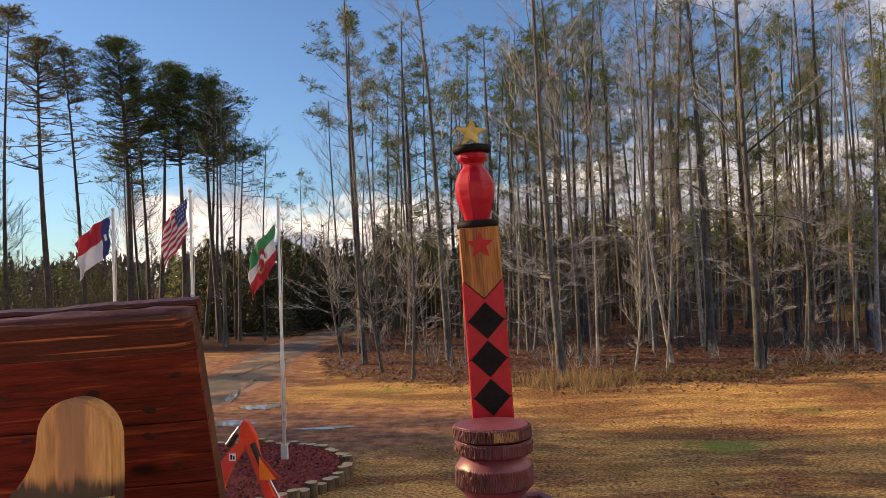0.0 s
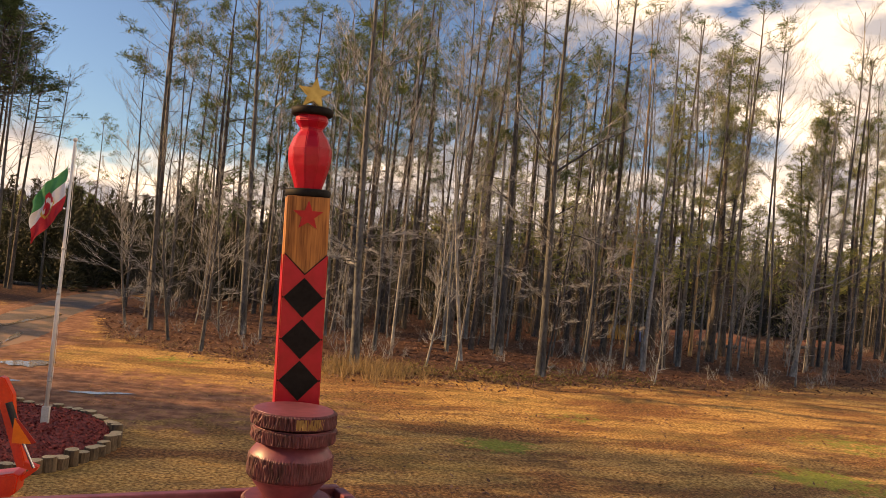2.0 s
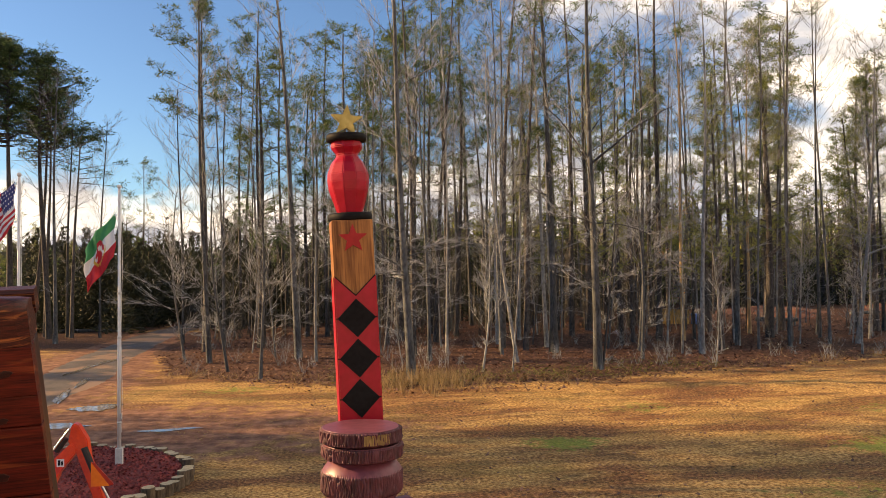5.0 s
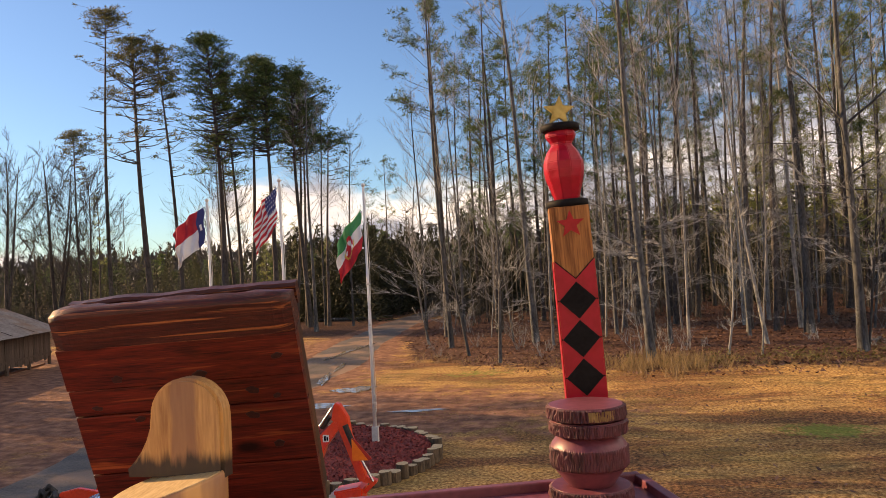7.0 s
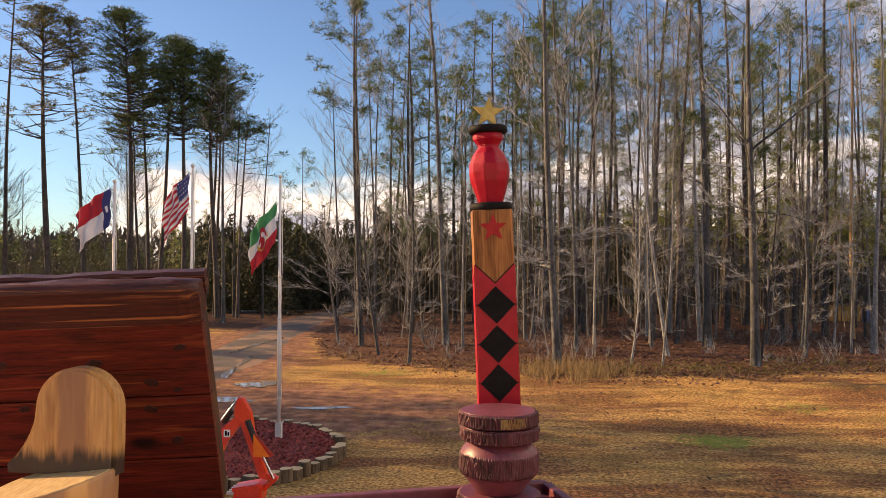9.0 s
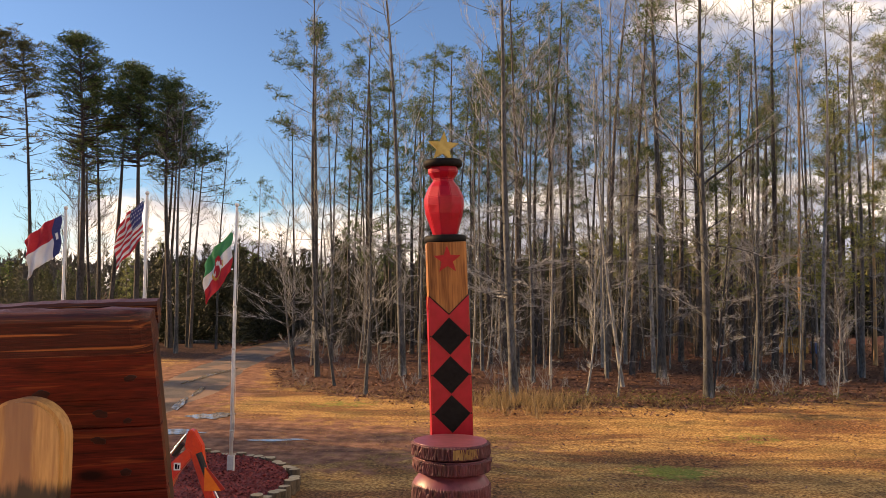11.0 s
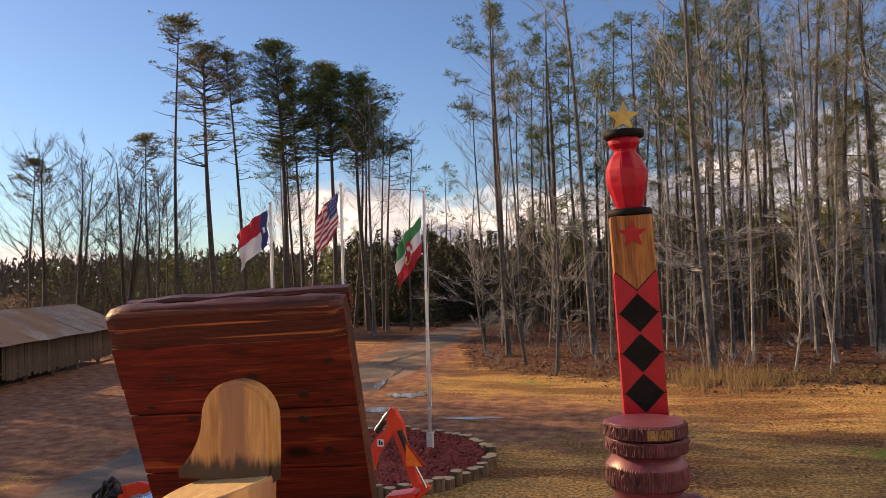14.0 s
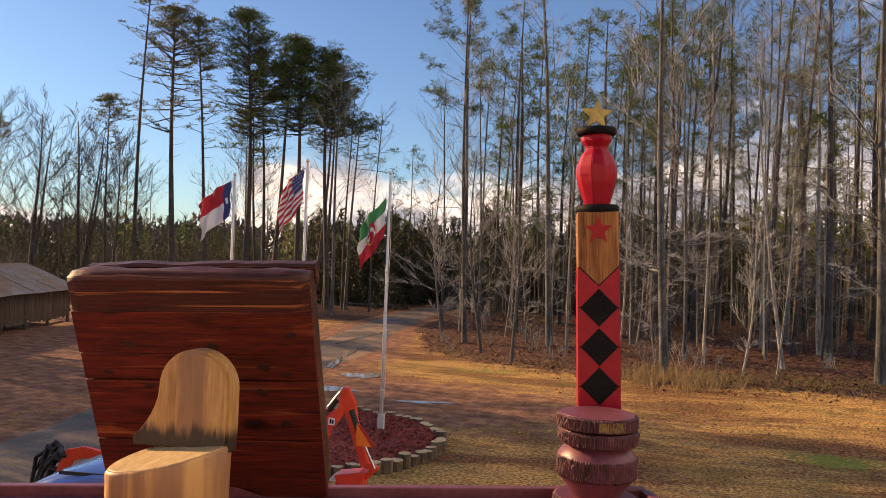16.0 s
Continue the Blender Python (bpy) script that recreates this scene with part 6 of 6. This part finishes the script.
def build_car():
    car = thing("parked_car", pose(-4.95, 8.75, 0, 0, 0, 2), "rounded light blue car parked beside the tractor", "car")
    prof = [(-1.62, 0.32), (-1.66, 0.70), (-1.58, 1.05), (-1.40, 1.32), (-1.12, 1.50), (-0.78, 1.66), (-0.3, 1.80), (0.3, 1.82), (0.85, 1.66), (1.2, 1.3), (1.5, 0.95), (1.6, 0.6), (1.6, 0.32)]
    bm = bmesh.new()
    rings = []
    for y, k in ((-0.74, 0.90), (-0.66, 0.965), (-0.45, 0.99), (0, 1.0), (0.45, 0.99), (0.66, 0.965), (0.74, 0.90)):
        rings.append([bm.verts.new((x * (0.985 if abs(y) > 0.6 else 1), y * (1.0 if z < 0.95 else 0.86), 0.32 + (z - 0.32) * k)) for x, z in prof])
    for a, b in zip(rings, rings[1:]):
        for i in range(len(prof)):
            f = bm.faces.new((a[i], a[(i + 1) % len(prof)], b[(i + 1) % len(prof)], b[i]))
            f.smooth = True
    bm.faces.new(rings[0])
    bm.faces.new(list(reversed(rings[-1])))
    body = part("body", bm, BLUE, car, "light blue painted steel")
    for sy in (-1, 1):
        w = [(-1.0, 1.08), (-0.72, 1.38), (-0.1, 1.50), (0.45, 1.48), (0.8, 1.3), (0.95, 1.08)]
        part("side_window", prism(w, sy * 0.66 - 0.02, sy * 0.66 + 0.02), GLASS, car, "dark tinted glass")
        part("roof_gutter", box(-0.7, sy * 0.60 - 0.012, 1.66, 0.5, sy * 0.60 + 0.012, 1.70, 0.004), RUBBER, car)
        for x in (-1.05, 1.05):
            tyre = part("wheel", turned([(0.16, -0.09), (0.28, -0.09), (0.30, -0.06), (0.30, 0.06), (0.28, 0.09), (0.16, 0.09)], 28), RUBBER, car, m=pose(x, sy * 0.68, 0.30, 90, 0, 0))
            part("rim", turned([(0.165, -0.085), (0.13, 0.0), (0.165, 0.085)], 18), STEEL, tyre)
        part("headlight", turned([(0.09, 0), (0.085, 0.03), (0.05, 0.05)], 16), WHITE, car, m=pose(-1.60, sy * 0.5, 0.72, 0, -90, 0))
    part("bumper", box(-1.74, -0.7, 0.36, -1.62, 0.7, 0.50, 0.03), RUBBER, car)


build_car()


# ---- old shed ----
def build_shed():
    # local x along the long wall, y to the far side
    m = pose(-23.2, 20.5, 0, 0, 0, 102.5)
    sh = thing("old_shed", m, "old low shed with weathered boards and rusty tin roof", "shed")
    Lx, eave, ridge, dep = 19.6, 1.92, 3.05, 2.6
    rnd = random.Random(14)
    n = 78
    for i in range(n):
        x = Lx * i / n
        w = Lx / n
        if rnd.random() < 0.05:
            continue
        lo = 0.30 + rnd.uniform(-0.06, 0.06) + (0.10 if i % 9 == 4 else 0)
        tilt = rnd.uniform(-1.2, 1.2)
        part("board", box(-w * 0.48, -0.014, lo, w * 0.47, 0.012, eave - 0.02 + rnd.uniform(-0.02, 0.0), 0.002), BARNWOOD, sh, m=pose(x + w / 2, rnd.uniform(-0.012, 0.012), 0, 0, tilt, 0))
    for i in range(9):
        x = 0.1 + (Lx - 0.2) * i / 8
        part("shed_post", box(x - 0.07, 0.03, -0.2, x + 0.07, 0.17, eave - 0.03, 0.01), BARNWOOD, sh)
        part("shed_post", box(x - 0.07, 2 * dep - 0.17, -0.2, x + 0.07, 2 * dep - 0.03, eave - 0.03, 0.01), BARNWOOD, sh)
        part("rafter", prism([(-0.25, eave - 0.12), (dep, ridge - 0.08), (2 * dep + 0.25, eave - 0.12), (2 * dep + 0.25, eave - 0.03), (dep, ridge), (-0.25, eave - 0.03)], -0.04, 0.04), BARNWOOD, sh, m=pose(x, 0, 0, 0, 0, 90) @ Matrix.Diagonal((1, 1, 1, 1)))
    part("rail_board", box(0, -0.035, 0.58, Lx, -0.016, 0.68, 0.004), BARNWOOD, sh)
    part("rail_board", box(0, -0.035, eave - 0.16, Lx, -0.016, eave - 0.03, 0.004), BARNWOOD, sh)
    part("rear_wall", box(0, 2 * dep - 0.02, 0.0, Lx, 2 * dep, eave - 0.03), BARNWOOD, sh)
    part("dirt_floor", box(0.2, 0.3, -0.1, Lx - 0.2, 2 * dep - 0.1, 0.05), CLAY, sh)
    k = 22
    for i in range(k):
        x0, x1 = -0.4 + (Lx + 0.8) * i / k, -0.4 + (Lx + 0.8) * (i + 1) / k + 0.04
        for far in (0, 1):
            b = Build()
            cols = 9
            for j in range(cols):
                x = x0 + (x1 - x0) * j / (cols - 1)
                up = (0.022 if j % 2 else 0.0) + 0.006 * (i % 2) + 0.03 * noise.noise(Vector((x * 0.5, far, 4)))
                ya, yb = (-0.45, dep + 0.02) if not far else (2 * dep + 0.45, dep - 0.02)
                b.v += [(x, ya, eave - 0.02 + up - 0.12), (x, yb, ridge + 0.03 + up)]
            for j in range(cols - 1):
                b.f.append((2 * j, 2 * j + 2, 2 * j + 3, 2 * j + 1))
                b.k.append(0)
            sheet = link("roof_sheet", b.mesh("roof_sheet", TIN), sh)
            sheet.modifiers.new("thickness", "SOLIDIFY").thickness = 0.006


build_shed()


# ---- things in the clearing ----
def dirt_mound(x, y, a, c, h, seed, label):
    rnd = random.Random(seed)
    b = Build()
    n, rings = 40, 12
    for j in range(rings + 1):
        for s in range(n):
            t = 2 * math.pi * s / n
            q = j / rings
            z = h * (1 - q * q) ** 1.3 * (1 + 0.5 * noise.noise(Vector((math.cos(t) * q * 3 + seed, math.sin(t) * q * 3, 0)))) - 0.06 * q
            b.v.append((a * q * math.cos(t), c * q * math.sin(t), z))
    for j in range(rings):
        for s in range(n):
            b.f.append((j * n + s, (j + 1) * n + s, (j + 1) * n + (s + 1) % n, j * n + (s + 1) % n))
            b.k.append(0)
    tagged(link("dirt_mound", b.mesh("dirt_mound", CLAY, True), m=pose(x, y, height(x, y))), label, "dirt mound", "mounds of dug earth")


dirt_mound(42, 73, 7, 3.5, 0.55, 4, "long low bank of dug red clay in a clearing")
dirt_mound(39.5, 64, 2.6, 1.8, 0.6, 9, "small heap of red clay in the clearing")
dirt_mound(57, 76, 4.5, 2.5, 0.5, 12, "bank of red clay under the trees")


def build_crate(x, y, turn):
    cr = thing("wooden_crate", pose(x, y, height(x, y), 0, 0, turn), "faded yellow plywood crate standing among the trees", "crate")
    for i in range(4):
        part("plank", box(-1.1, -0.5, 0.02 + 0.29 * i, 1.1, -0.46, 0.29 + 0.29 * i, 0.01), YELLOW, cr)
        part("plank", box(-1.1, 0.46, 0.02 + 0.29 * i, 1.1, 0.50, 0.29 + 0.29 * i, 0.01), YELLOW, cr)
    for sx in (-1, 1):
        part("end_panel", box(sx * 1.08 - 0.02, -0.455, 0.02, sx * 1.08 + 0.02, 0.455, 1.17, 0.01), YELLOW, cr)
    part("lid", box(-1.15, -0.55, 1.18, 1.15, 0.55, 1.23, 0.01), BARNWOOD, cr, "grey weathered lid")


build_crate(27.0, 60.5, -18)


def build_blue_drum(x, y):
    d = thing("barrel", pose(x, y, height(x, y)), "dull blue steel drum beside the yellow crate", "barrel")
    part("drum", turned([(0.28, 0.0), (0.29, 0.02), (0.285, 0.28), (0.295, 0.30), (0.285, 0.32), (0.285, 0.58), (0.295, 0.60), (0.285, 0.62), (0.29, 0.87), (0.28, 0.89)], 28), BLUE, d)
    part("rim", turned([(0.295, 0.875), (0.30, 0.885), (0.295, 0.90)], 28), RUBBER, d)


build_blue_drum(28.5, 60.0)


def build_sign_post(x, y, z):
    s = thing("white_marker", pose(x, y, height(x, y), 0, 0, 20), "small white board leaning on a stake", "marker")
    part("stake", box(-0.03, -0.03, -0.1, 0.03, 0.03, z + 0.2, 0.004), BARNWOOD, s)
    part("panel", prism([(-0.22, z - 0.25), (0.26, z - 0.25), (0.10, z + 0.28), (-0.20, z + 0.22)], -0.055, -0.035, 0.004), WHITE, s)


build_sign_post(46.0, 63.0, 0.5)


def build_fallen_log(x, y, turn, length, r):
    t = thing("fallen_log", pose(x, y, height(x, y) + r * 0.7, 0, 0, turn), "fallen bark-covered log on the leaf litter", "log", "fallen logs")
    b = Build()
    b.tube([(length * (i / 8 - 0.5), 0.1 * math.sin(i), 0.03 * math.sin(2 * i)) for i in range(9)], [r * (1.1 - 0.04 * i) for i in range(9)], 10, True)
    link("log", b.mesh("log", BARK, True), t)


for a in ((49, 68, 25, 5, 0.16), (36, 61, -20, 3.2, 0.2), (-17, 64, 12, 6, 0.15), (12.8, 36.4, 50, 2.6, 0.07)):
    build_fallen_log(*a)
